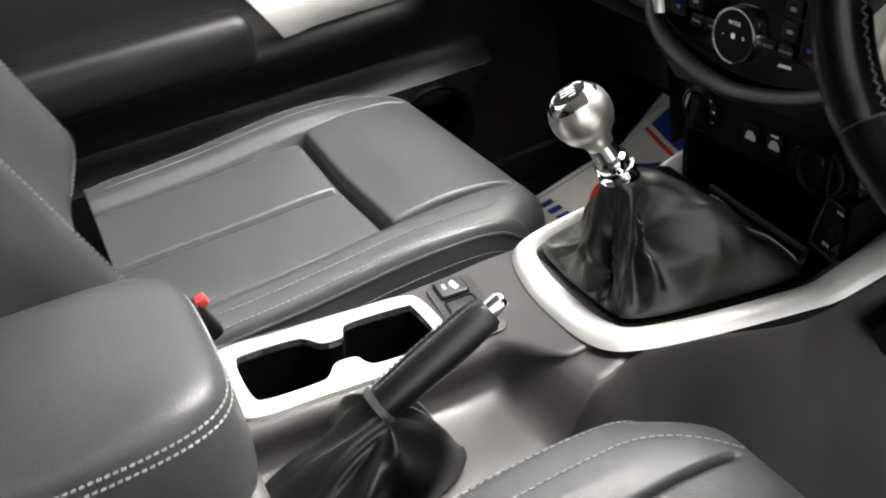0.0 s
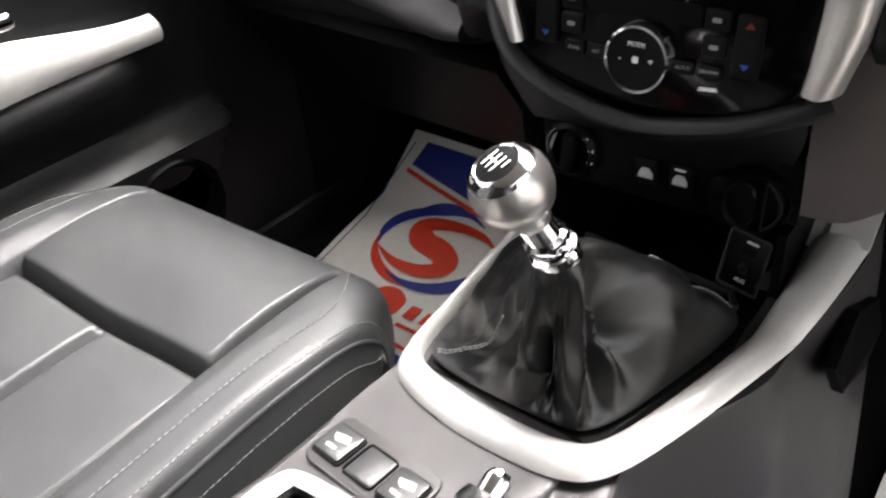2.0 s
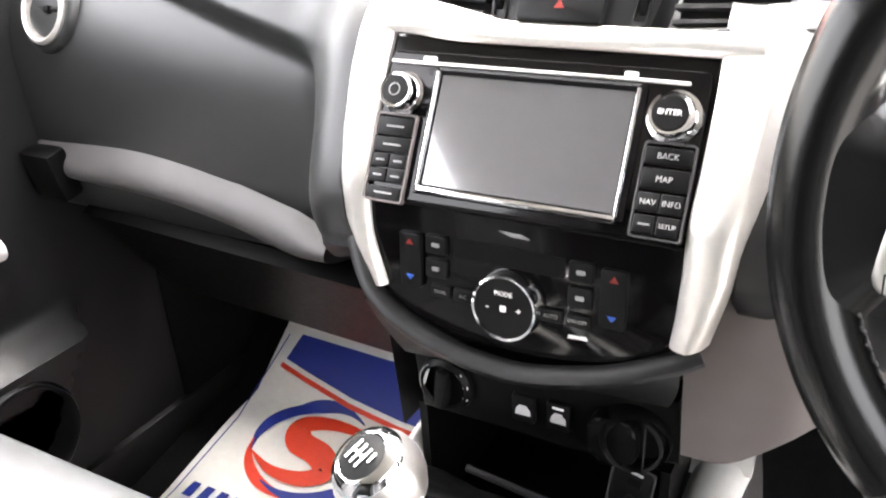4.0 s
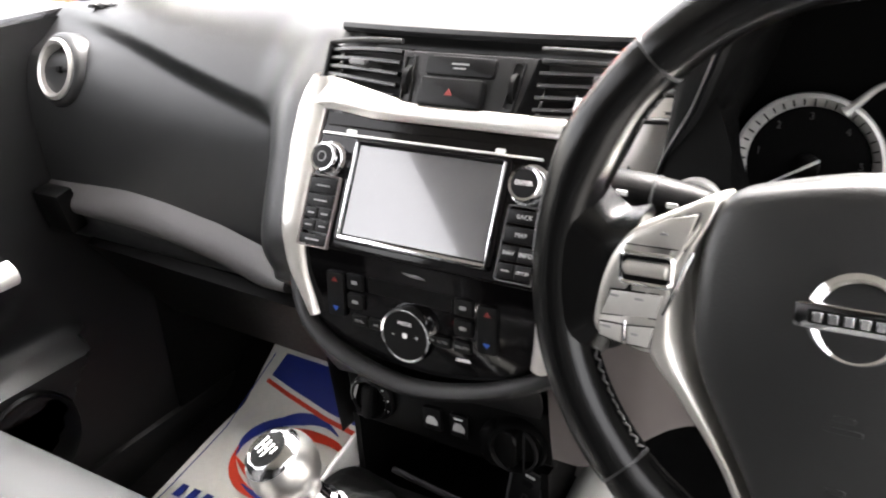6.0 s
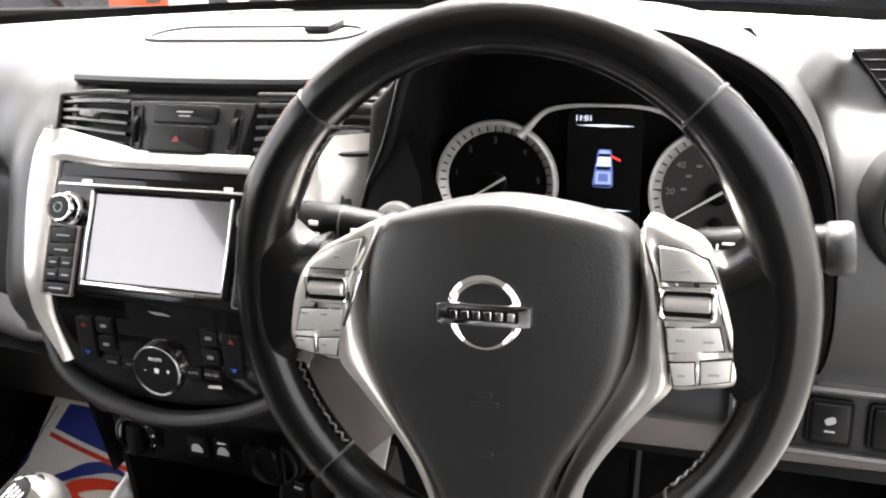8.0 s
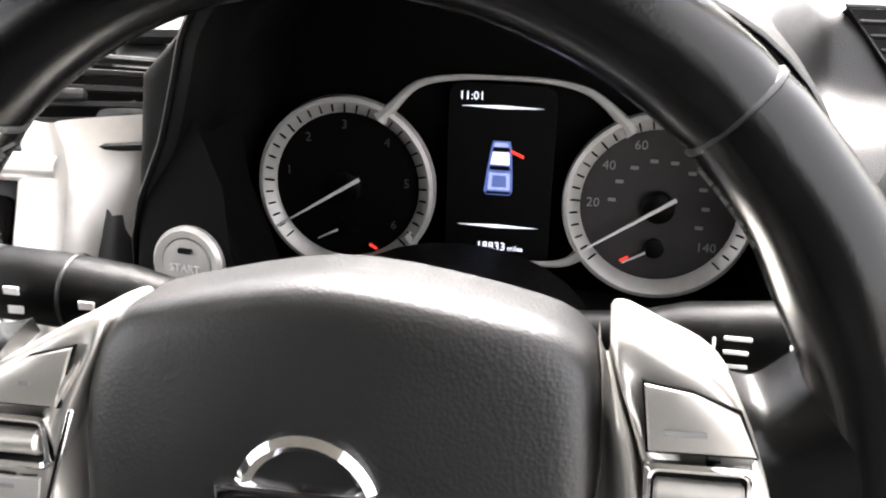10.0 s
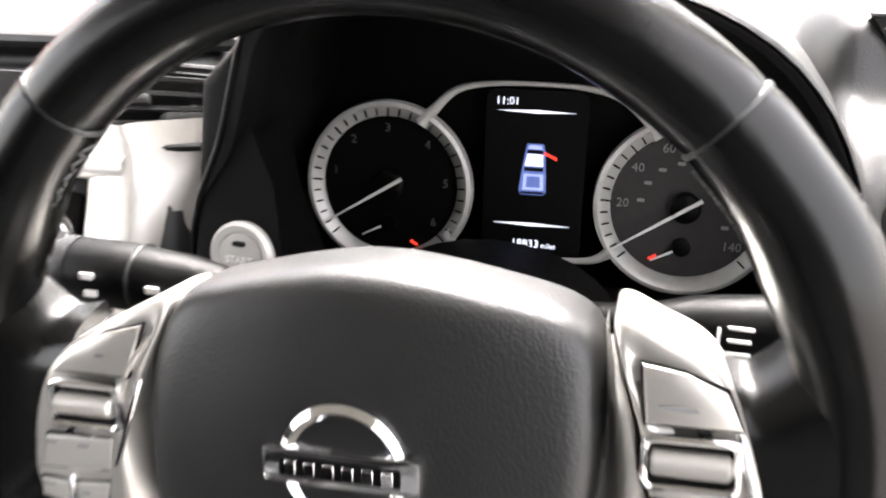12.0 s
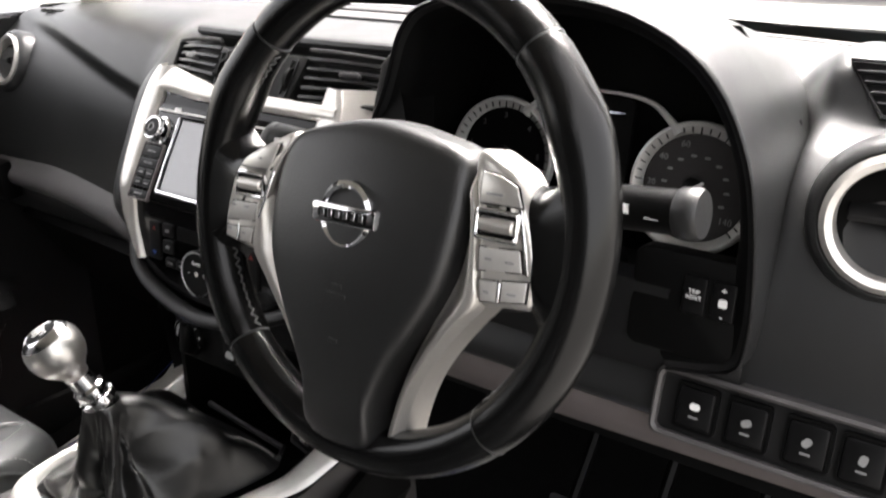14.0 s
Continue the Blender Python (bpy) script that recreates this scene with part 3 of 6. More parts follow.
for x, y, r in ((-0.107, -0.018, 0.0145), (0.105, -0.016, 0.0155)):
    m = STACK @ pose(x, y, 0.002)
    k = part("knob", lathe([(r * 1.25, -0.002), (r * 1.2, 0.002), (r, 0.003), (r, 0.013), (r * 0.93, 0.0155), (r * 0.80, 0.0150)], 36, m), CHROME, unit, "chrome rotary knob")
    part("knob_cap", lathe([(r * 0.82, 0.0135), (r * 0.76, 0.0158), (0, 0.0162)], 32, m), BUTTON, k)
    if x > 0:
        lettering("ENTER", 0.0055, m @ pose(0, 0, 0.0163), PRINT, k)
    else:
        part("power_mark", ring_plate([(0.005 * math.cos(a * 0.4), 0.005 * math.sin(a * 0.4)) for a in range(16)], [(0.0042 * math.cos(a * 0.4), 0.0042 * math.sin(a * 0.4)) for a in range(16)], 0.016, 0.0165, 0, m), PRINT_DIM, k)


def key(x, y, w, h, text="", size=0.0055, bars=0):
    b = part("key", prism(rrect(w, h, 0.0012, 3, x, y), 0.0015, 0.0055, 0.001, 2, STACK), BUTTON, unit)
    if text:
        lettering(text, size, STACK @ pose(x, y, 0.0057), PRINT_MID, b)
    for k in range(bars):
        part("print_bar", prism(rrect(w * 0.5, 0.0014, 0.0004, 2, x, y - 0.0028 * k), 0.0055, 0.0058, 0, 1, STACK), PRINT_DIM, b)


part("key_frame", ring_plate(rrect(0.036, 0.066, 0.003, 3, 0.1065, -0.066), rrect(0.033, 0.063, 0.002, 3, 0.1065, -0.066), 0.0, 0.0045, 0, STACK), SLAT, unit, "thin grey frame")
# left frame: its paler material paints in the reflection it catches
part("key_frame", ring_plate(rrect(0.036, 0.070, 0.003, 3, -0.1075, -0.069), rrect(0.033, 0.067, 0.002, 3, -0.1075, -0.069), 0.0, 0.0055, 0, STACK), KNEE, unit, "thin grey frame")
key(0.1065, -0.043, 0.032, 0.012, "BACK", 0.0058)
key(0.1065, -0.0585, 0.032, 0.0145, "MAP", 0.0058)
key(0.0985, -0.0745, 0.0155, 0.0135, "NAV")
key(0.1145, -0.0745, 0.0155, 0.0135, "INFO")
key(0.0985, -0.0895, 0.0155, 0.0135, bars=1)
key(0.1145, -0.0895, 0.0155, 0.0135, "SETUP", 0.0042)
key(-0.1075, -0.0445, 0.032, 0.015, bars=1)
key(-0.1075, -0.059, 0.032, 0.0125, bars=1)
for kx in (-0.1155, -0.0995):
    key(kx, -0.0715, 0.0155, 0.011, bars=1)
    key(kx, -0.0835, 0.0155, 0.011, bars=1)
key(-0.1075, -0.097, 0.032, 0.010, bars=1)

# climate panel
clim = thing("climate_panel", (0, -0.05, 1.06), "gloss black climate control panel with a chrome-ringed dial", "climate control")
edge = [(-0.1265, 0.068), (0.1265, 0.068), (0.1265, 0.006)] + [(0.1265 * math.cos(a), 0.006 - 0.047 * math.sin(a)) for a in [math.pi * k / 16 for k in range(1, 16)]] + [(-0.1265, 0.006)]
part("front_panel", prism(edge, -0.02, 0.0, 0.002, 2, CLIM), PIANO, clim)
part("panel_joint", rbox(0.25, 0.0012, 0.002, 0, 1, CLIM @ pose(0, 0.066, 0.001)), DARK, clim)
dial = part("dial", lathe([(0.028, -0.002), (0.0275, 0.010), (0.0265, 0.0125), (0.0245, 0.0120)], 48, CLIM @ pose(-0.002, -0.001, 0)), CHROME, clim, "chrome ring")
part("dial_face", lathe([(0.0248, 0.010), (0.0240, 0.0115), (0, 0.0118)], 40, CLIM @ pose(-0.002, -0.001, 0)), BUTTON, dial)
lettering("MODE", 0.0052, CLIM @ pose(-0.002, 0.011, 0.012), PRINT, dial)
part("fan_mark", prism(rrect(0.005, 0.005, 0.001, 2, -0.002, -0.001), 0.0118, 0.0121, 0, 1, CLIM), PRINT, dial)
lettering("-", 0.008, CLIM @ pose(-0.015, -0.001, 0.012), PRINT, dial)
lettering("+", 0.008, CLIM @ pose(0.011, -0.001, 0.012), PRINT, dial)
part("lcd", prism(rrect(0.092, 0.016, 0.002, 3, -0.004, 0.036), 0.0, 0.0008, 0, 1, CLIM), GAUGE_FACE, clim, "unlit temperature display")
# pale slanted patch that paints a glint on the gloss panel
part("painted_glint", prism([(-0.012, 0.056), (0.006, 0.056), (0.014, 0.053), (-0.002, 0.053)], 0.0, 0.0006, 0, 1, CLIM), PRINT_DIM, clim)
for x in (-0.088, 0.080):
    col = part("temperature_rocker", prism(rrect(0.020, 0.046, 0.003, 3, x, 0.020), 0.0, 0.004, 0.001, 2, CLIM), BUTTON, clim)
    part("warm_mark", prism([(x - 0.0035, 0.0335), (x + 0.0035, 0.0335), (x, 0.0385)], 0.004, 0.0045, 0, 1, CLIM), RED_LAMP, col)
    part("cool_mark", prism([(x + 0.0035, 0.0075), (x - 0.0035, 0.0075), (x, 0.003)], 0.004, 0.0045, 0, 1, CLIM), BLUE_LAMP, col)
for x in (-0.065, 0.055):
    for y in (0.036, 0.016):
        b = part("button", prism(rrect(0.019, 0.016, 0.002, 3, x, y), 0.0, 0.003, 0.001, 2, CLIM), BUTTON, clim)
        part("symbol", prism(rrect(0.007, 0.0035, 0.001, 2, x, y), 0.003, 0.0034, 0, 1, CLIM), PRINT_DIM, b)
for x, txt in ((-0.061, "DUAL"), (-0.041, "A/C"), (0.033, "AUTO"), (0.054, "ON-OFF")):
    b = part("button", prism(rrect(0.018, 0.011, 0.002, 3, x, -0.003), 0.0, 0.003, 0.001, 2, CLIM), BUTTON, clim)
    lettering(txt, 0.0042, CLIM @ pose(x, -0.003, 0.0032), PRINT_DIM, b)
part("chrome_mark", prism([(0.046, -0.019), (0.062, -0.018), (0.060, -0.015), (0.047, -0.016)], 0.0, 0.0006, 0, 1, CLIM), PRINT, clim)

# lip under the stack and the lower housing
chin = [(-0.156, -0.026, 1.100), (-0.126, -0.050, 1.066), (-0.075, -0.062, 1.043), (0.0, -0.066, 1.031), (0.07, -0.062, 1.042), (0.120, -0.053, 1.060), (0.142, -0.044, 1.070)]
part("stack_lip", tube(spline(chin, 40, False), 0.0105, 10, flat=0.8), PLASTIC, dash, "satin charcoal lip")


def lower_stack(u, v):
    x = -0.132 + 0.262 * u
    top = 1.027 + 0.036 * ((x / 0.13) ** 2)
    a = Vector((x, -0.055, top))
    b = Vector((x * (1 - 0.10 * v), -0.022, 0.995 + 0.012 * u))
    return a.lerp(b, v)


part("lower_housing", sheet(lower_stack, 24, 6, 0.004), PLASTIC, dash)
part("stack_flank", sheet(lambda u, v: Vector((-0.225 + 0.095 * u ** 0.7, 0.10 - 0.135 * u, 1.05 - 0.015 * (1 - u))).lerp(Vector((-0.135, 0.10 - 0.115 * u, 0.90)), v), 12, 12, 0.0), PLASTIC, dash, "charcoal side of the stack")
LOW = Matrix.Translation((0, -0.020, 0.968)) @ pose(0, 0, 0, 90)
hous = part("switch_panel", prism([(-0.114, 0.024), (0.124, 0.040), (0.128, -0.020), (0.045, -0.034), (-0.108, -0.034)], -0.03, 0.0, 0.003, 2, LOW), DARK, dash, "black switch panel")
fwd = part("drive_dial", lathe([(0.0275, -0.006), (0.0265, 0.004), (0.0225, 0.008), (0.020, 0.006)], 36, LOW @ pose(-0.080, 0.0, 0.002)), DARK, hous, "round drive-mode dial")
part("dial_grip", rbox(0.011, 0.040, 0.016, 0.003, 2, LOW @ pose(-0.080, 0.0, 0.009, 0, 0, -8)), BUTTON, fwd)
part("dial_print", ring_plate([(0.0245 * math.cos(a), 0.0245 * math.sin(a)) for a in [2.2 + k * 0.11 for k in range(12)]], [(0.0215 * math.cos(a), 0.0215 * math.sin(a)) for a in [2.2 + k * 0.11 for k in range(12)]], 0.007, 0.0085, 0, LOW @ pose(-0.080, 0, 0)), PRINT_MID, fwd)
for k in range(3):
    part("dial_mark", prism(rrect(0.005, 0.003, 0.001, 2), 0.006, 0.0085, 0, 1, LOW @ pose(-0.080 + 0.0225 * math.cos(0.75 - 0.55 * k), 0.0225 * math.sin(0.75 - 0.55 * k), 0)), PRINT, fwd)
for x, y in ((-0.005, -0.003), (0.027, -0.002)):
    b = part("switch", prism(rrect(0.021, 0.026, 0.002, 3, x, y), 0.0, 0.005, 0.0012, 2, LOW), BUTTON, hous)
    part("vehicle_mark", prism([(x - 0.007, y - 0.006), (x + 0.007, y - 0.006), (x + 0.007, y - 0.001), (x + 0.003, y + 0.004), (x - 0.003, y + 0.004), (x - 0.006, y)], 0.005, 0.0054, 0, 1, LOW), PRINT_MID, b)
    part("print_bar", prism(rrect(0.010, 0.002, 0.0005, 2, x, y + (-0.0095 if x < 0 else 0.009)), 0.005, 0.0054, 0, 1, LOW), PRINT if x > 0 else BUTTON, b)
sock = part("power_socket", lathe([(0.0, -0.01), (0.021, -0.008), (0.0235, 0.006), (0.026, 0.010), (0.029, 0.004), (0.030, -0.01)], 36, LOW @ pose(0.093, -0.002, 0.004, 0, 18, 0)), DARK, hous, "covered power socket")
part("socket_cap", prism(rrect(0.040, 0.044, 0.012, 5, 0, 0), 0.0, 0.013, 0.004, 2, LOW @ pose(0.076, -0.004, 0.002)), DARK, sock)
part("socket_rim", ring_plate([(0.027 * math.cos(a), 0.027 * math.sin(a)) for a in [-1.1 + 0.18 * k for k in range(13)]], [(0.0245 * math.cos(a), 0.0245 * math.sin(a)) for a in [-1.1 + 0.18 * k for k in range(13)]], 0.008, 0.011, 0, LOW @ pose(0.090, -0.002, 0.002)), PLASTIC, sock)
USB = Matrix.Translation((0.080, 0.014, 0.874)) @ pose(0, 0, 0, 72, 0, -14)
usb = part("usb_panel", prism(rrect(0.040, 0.052, 0.003, 3), -0.012, 0.002, 0.0015, 2, USB), BUTTON, dash, "black socket panel")
part("panel_rim", ring_plate(rrect(0.044, 0.056, 0.004, 3), rrect(0.0395, 0.0515, 0.003, 3), -0.01, 0.0035, 0, USB), SLAT, usb)
part("usb_port", prism(rrect(0.013, 0.007, 0.001, 2, 0.002, 0.012), 0.002, 0.0026, 0, 1, USB), DARK, usb)
part("audio_port", lathe([(0.0055, 0.0), (0.0055, 0.003), (0.0035, 0.003), (0.0035, 0.001)], 20, USB @ pose(0.001, -0.006, 0)), PLASTIC, usb)
part("usb_mark", prism(rrect(0.012, 0.0025, 0.0008, 2, 0.003, 0.020), 0.002, 0.0024, 0, 1, USB), PRINT, usb)
lettering("AUX", 0.0055, USB @ pose(0.001, -0.0175, 0.0022), PRINT, usb)
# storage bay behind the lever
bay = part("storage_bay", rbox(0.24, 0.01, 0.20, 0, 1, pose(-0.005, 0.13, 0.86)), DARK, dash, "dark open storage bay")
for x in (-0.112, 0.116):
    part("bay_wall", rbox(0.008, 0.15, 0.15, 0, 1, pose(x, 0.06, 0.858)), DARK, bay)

# driver's lower panels


def knee_panel(u, v):
    x = 0.128 + 0.68 * u
    side = smooth(0.20, 0.26, x)
    top = 1.160 - 0.100 * side
    bot = 0.961 + 0.054 * smooth(0.15, 0.235, x) + 0.010 * smooth(0.3, 0.8, x)
    z = top + (bot - top) * v
    y = -0.030 + 0.040 * side - 0.006 * math.sin(math.pi * v) + 0.008 * v + 0.014 * smooth(1.07, 1.12, z) * (1 - side)
    return Vector((x, y, z))


part("knee_panel", sheet(knee_panel, 60, 10, 0.01), KNEE, dash, "grey lower panel under the column")
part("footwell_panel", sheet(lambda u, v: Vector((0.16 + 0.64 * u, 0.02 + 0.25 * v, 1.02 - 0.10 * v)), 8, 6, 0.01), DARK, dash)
BANK = Matrix.Translation((0.63, -0.004, 1.082)) @ pose(0, 0, 0, 76, 0, 0)
bank = part("switch_bank", ring_plate(rrect(0.232, 0.060, 0.008, 4, 0.012, 0), rrect(0.222, 0.050, 0.006, 4, 0.012, 0), -0.02, 0.006, 0.002, BANK), LOWER, dash, "driver's switch bank")
part("bank_face", prism(rrect(0.224, 0.052, 0.006, 4, 0.012, 0), -0.02, -0.001, 0, 1, BANK), PLASTIC, bank)
for k, x in enumerate((0.562, 0.604, 0.650, 0.690)):
    m = BANK @ pose(x - 0.63, 0.0, 0)
    b = part("switch", prism(rrect(0.030, 0.034, 0.003, 3), -0.002, 0.006, 0.002, 2, m), BUTTON, bank)
    part("switch_frame", ring_plate(rrect(0.035, 0.040, 0.004, 3), rrect(0.0305, 0.0345, 0.003, 3), -0.002, 0.004, 0, m), DARK, b)
    part("switch_mark", prism(rrect(0.0085, 0.006, 0.0025, 3), 0.006, 0.0064, 0, 1, m @ pose(0, 0.002, 0, 0, 0, 25 * k)), PRINT_DIM if k else PRINT, b)
    part("print_bar", prism(rrect(0.008, 0.0016, 0.0005, 2), 0.006, 0.0064, 0, 1, m @ pose(0, -0.007, 0)), PRINT_DIM, b)

# ---- instrument binnacle ----
bin_ = thing("instrument_binnacle", (0.40, 0.06, 1.12), "hooded black instrument binnacle behind the steering wheel", "instrument panel")
HOOD = [(0.203, 1.150), (0.209, 1.245), (0.234, 1.302), (0.247, 1.338), (0.258, 1.366), (0.282, 1.389), (0.34, 1.402), (0.42, 1.403), (0.480, 1.393), (0.528, 1.370), (0.560, 1.337), (0.581, 1.293), (0.591, 1.248), (0.596, 1.197), (0.596, 1.150), (0.585, 1.124), (0.535, 1.112)]
HS = spline([(x, z, 0) for x, z in HOOD], 48, False)


HROWS = {}


def hood_rows(u):
    if u not in HROWS:
        x, z, _ = HS[round(u * 48)]
        cx, cz = 0.40, 1.235
        sh = lambda k, y, dz=0.0: (cx + (x - cx) * (1 + (k - 1) * (0.35 if k > 1 and x > cx else 1.0)), y, cz + (z - cz) * k + dz)
        outer = [sh(1.40, 0.44, -0.14), sh(1.24, 0.27, -0.075), sh(1.11, 0.12, -0.022), sh(1.035, 0.035, -0.002), sh(1.012, -0.004), sh(1.004, -0.010)]
        wide = 0.045 * smooth(1.24, 1.15, z)
        inner = [sh(1.004, -0.010), sh(0.996, -0.012), sh(0.990, -0.006), sh(0.984, -0.008), sh(0.960, -0.004), sh(0.915 - wide, 0.006), sh(0.895 - wide, 0.022), sh(0.885 - wide, 0.065), sh(0.875 - wide, 0.132)]
        HROWS[u] = spline(outer, 28, False), spline(inner, 28, False)
    return HROWS[u]


part("hood", sheet(lambda u, v: Vector(hood_rows(u)[0][round(v * 28)]), 48, 28), PAD, bin_, "charcoal moulded hood", sharp=60)
part("hood_lip", sheet(lambda u, v: Vector(hood_rows(u)[1][round(v * 14)]), 48, 14), PLASTIC, bin_, "dark charcoal lip", sharp=60)
part("surround", sheet(lambda u, v: Vector(hood_rows(u)[1][14 + round(v * 14)]), 48, 14), HOODIN, bin_, "matt black instrument surround", sharp=60)
part("backing", prism([(0.215, 1.13), (0.590, 1.13), (0.580, 1.30), (0.52, 1.375), (0.28, 1.375), (0.23, 1.30)], 0, 0.004, 0, 1, Matrix(((1, 0, 0, 0), (0, 0, -1, 0.128), (0, 1, 0, 0), (0, 0, 0, 1)))), DARK, bin_)
CL = Matrix.Translation((0.4025, 0.102, 1.2345)) @ pose(0, 0, 0, 80)


def arc(r, a0, a1, n, cx=0.0, cy=0.0):
    return [(cx + r * math.cos(radians(a0 + (a1 - a0) * k / n)), cy + r * math.sin(radians(a0 + (a1 - a0) * k / n))) for k in range(n + 1)]


def text_on(parent, txt, x, y, size, mat=None):
    lettering(txt, size, CL @ pose(x, y, 0.0012), mat or PRINT_DIM, parent)


def gauge(name, cx, mat, numbers, needle_deg, small_deg, small):
    g = part(name, lathe([(0.0, -0.001), (0.050, -0.001), (0.050, 0.0)], 48, CL @ pose(cx, 0, 0)), mat, bin_, "round dial")
    part("bezel", lathe([(0.0485, 0.0), (0.0500, 0.003), (0.0565, 0.007), (0.0592, 0.006), (0.0602, 0.0)], 64, CL @ pose(cx, 0, 0)), GAUGE_RING, g, "pale ring with tick marks")
    for k in range(31):
        a = radians(222 - 264 * k / 30)
        r = 0.0530
        part("tick_mark", rbox(0.006 if k % 5 else 0.009, 0.0011, 0.001, 0, 1, CL @ pose(cx + r * math.cos(a), r * math.sin(a), 0.0056, 0, 0, math.degrees(a))), DARK, g)
    # the left dial's numerals are darkened to paint in its shade
    for txt, deg in numbers:
        text_on(g, txt, cx + 0.0405 * math.cos(radians(deg)), 0.0405 * math.sin(radians(deg)), 0.0085, PRINT_SHADED if cx < 0 else PRINT_DIM)
    n = part("needle", prism([(-0.012, -0.0013), (-0.012, 0.0013), (0.055, 0.0005), (0.055, -0.0005)], 0.0075, 0.009, 0, 1, CL @ pose(cx, 0, 0, 0, 0, needle_deg)), PRINT, g, "white needle")
    part("hub", lathe([(0.0100, 0.0), (0.0100, 0.0060), (0.0085, 0.0072), (0, 0.0074)], 24, CL @ pose(cx, 0, 0)), DARK, n)
    s = part("small_needle", prism([(-0.003, -0.0009), (-0.003, 0.0009), (0.022, 0.0004), (0.022, -0.0004)], 0.003, 0.0045, 0, 1, CL @ pose(cx, -0.027, 0, 0, 0, small_deg)), PRINT, g)
    part("small_hub", lathe([(0.006, 0.0), (0.006, 0.005), (0, 0.006)], 20, CL @ pose(cx, -0.027, 0)), DARK, s)
    part("red_mark", prism(rrect(0.006, 0.0018, 0.0005, 2), 0.0005, 0.001, 0, 1, CL @ pose(cx + small * 0.018, -0.041 if small > 0 else -0.036, 0, 0, 0, -30 * small)), HUD_RED, g)
    return g


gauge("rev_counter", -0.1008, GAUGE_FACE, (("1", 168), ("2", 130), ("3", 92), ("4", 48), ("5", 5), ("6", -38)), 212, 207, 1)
sp = gauge("speedometer", 0.1008, GAUGE_LIT, (("20", 180), ("40", 143), ("60", 110), ("140", -38)), 214, 209, -1)
for k in range(9):
    a = radians(175 - 25 * k)
    part("print_bar", prism(rrect(0.005, 0.0022, 0.0006, 2), 0.0, 0.0008, 0, 1, CL @ pose(0.1008 + 0.029 * math.cos(a), 0.029 * math.sin(a), 0)), PRINT_DIM, sp)
brow = [(-0.078, 0.046, 0), (-0.070, 0.054, 0), (-0.054, 0.069, 0), (-0.030, 0.0745, 0), (0.0, 0.0755, 0), (0.030, 0.0745, 0), (0.054, 0.069, 0), (0.0735, 0.054, 0), (0.081, 0.046, 0)]
part("display_brow", tube([(x, y, 0.004) for x, y, _ in spline(brow, 32, False)], [0.0016 + 0.0038 * abs(k / 16 - 1) ** 2 for k in range(33)], 8, m=CL.copy()), GAUGE_RING, bin_, "pale arch over the display")
part("display_foot", tube([(x, y, 0.004) for x, y, _ in spline([(-0.060, -0.030, 0), (-0.0455, -0.042, 0), (0.0, -0.043, 0), (0.040, -0.042, 0), (0.055, -0.034, 0)], 24, False)], [0.0016 + 0.0032 * abs(k / 12 - 1) ** 2 for k in range(25)], 8, m=CL.copy()), GAUGE_RING, bin_)
disp = part("display", prism(rrect(0.068, 0.118, 0.008, 4, 0, 0.012), -0.004, 0.0, 0, 1, CL), GAUGE_FACE, bin_, "small colour display")
lettering("11:01", 0.0074, CL @ pose(-0.0195, 0.0632, 0.0006), HUD_WHITE, disp)
lettering("18833", 0.0078, CL @ pose(-0.0035, -0.0345, 0.0006), HUD_WHITE, disp)
lettering("miles", 0.0050, CL @ pose(0.0125, -0.0352, 0.0006), HUD_WHITE, disp)
for y in (0.057, -0.0205):
    part("display_line", prism([(-0.026, y), (0.0, y + 0.0011), (0.026, y), (0.0, y - 0.0011)], 0.0, 0.0008, 0, 1, CL), HUD_WHITE, disp)
mini = part("vehicle_picture", prism([(-0.0098, 0.003), (-0.0080, 0.0005), (0.0070, 0.0005), (0.0088, 0.003), (0.0082, 0.016), (0.0072, 0.030), (0.0060, 0.0355), (-0.0050, 0.0355), (-0.0062, 0.030), (-0.0082, 0.016)], 0.0, 0.0006, 0, 1, CL), HUD, disp, "blue picture of a pickup with a door open")
part("picture_cab", prism([(-0.0062, 0.0205), (0.0062, 0.0205), (0.0056, 0.0285), (-0.0046, 0.0285)], 0.0006, 0.001, 0, 1, CL), HUD_WHITE, mini)
part("picture_screen", prism([(-0.0052, 0.0290), (0.0062, 0.0290), (0.0054, 0.0315), (-0.0044, 0.0315)], 0.0006, 0.001, 0, 1, CL), GAUGE_FACE, mini)
part("picture_bonnet", prism([(-0.0044, 0.0320), (0.0052, 0.0320), (0.0044, 0.0345), (-0.0036, 0.0345)], 0.0006, 0.001, 0, 1, CL), HUD_PALE, mini)
part("picture_rear_screen", prism([(-0.0066, 0.0170), (0.0066, 0.0170), (0.0062, 0.0195), (-0.0062, 0.0195)], 0.0006, 0.001, 0, 1, CL), GAUGE_FACE, mini)
part("picture_bed", prism([(-0.0072, 0.0040), (0.0070, 0.0040), (0.0066, 0.0150), (-0.0066, 0.0150)], 0.0006, 0.001, 0, 1, CL), HUD_PALE, mini)
part("picture_bed_floor", prism([(-0.0048, 0.0058), (0.0048, 0.0058), (0.0044, 0.0135), (-0.0044, 0.0135)], 0.001, 0.0013, 0, 1, CL), HUD, mini)
part("picture_tailgate", prism([(-0.0080, 0.0012), (0.0072, 0.0012), (0.0074, 0.0028), (-0.0082, 0.0028)], 0.0006, 0.001, 0, 1, CL), GAUGE_FACE, mini)
part("door_mark", prism([(0.0066, 0.0285), (0.0150, 0.0250), (0.0150, 0.0268), (0.0066, 0.0305)], 0.0, 0.0008, 0, 1, CL), HUD_RED, mini)
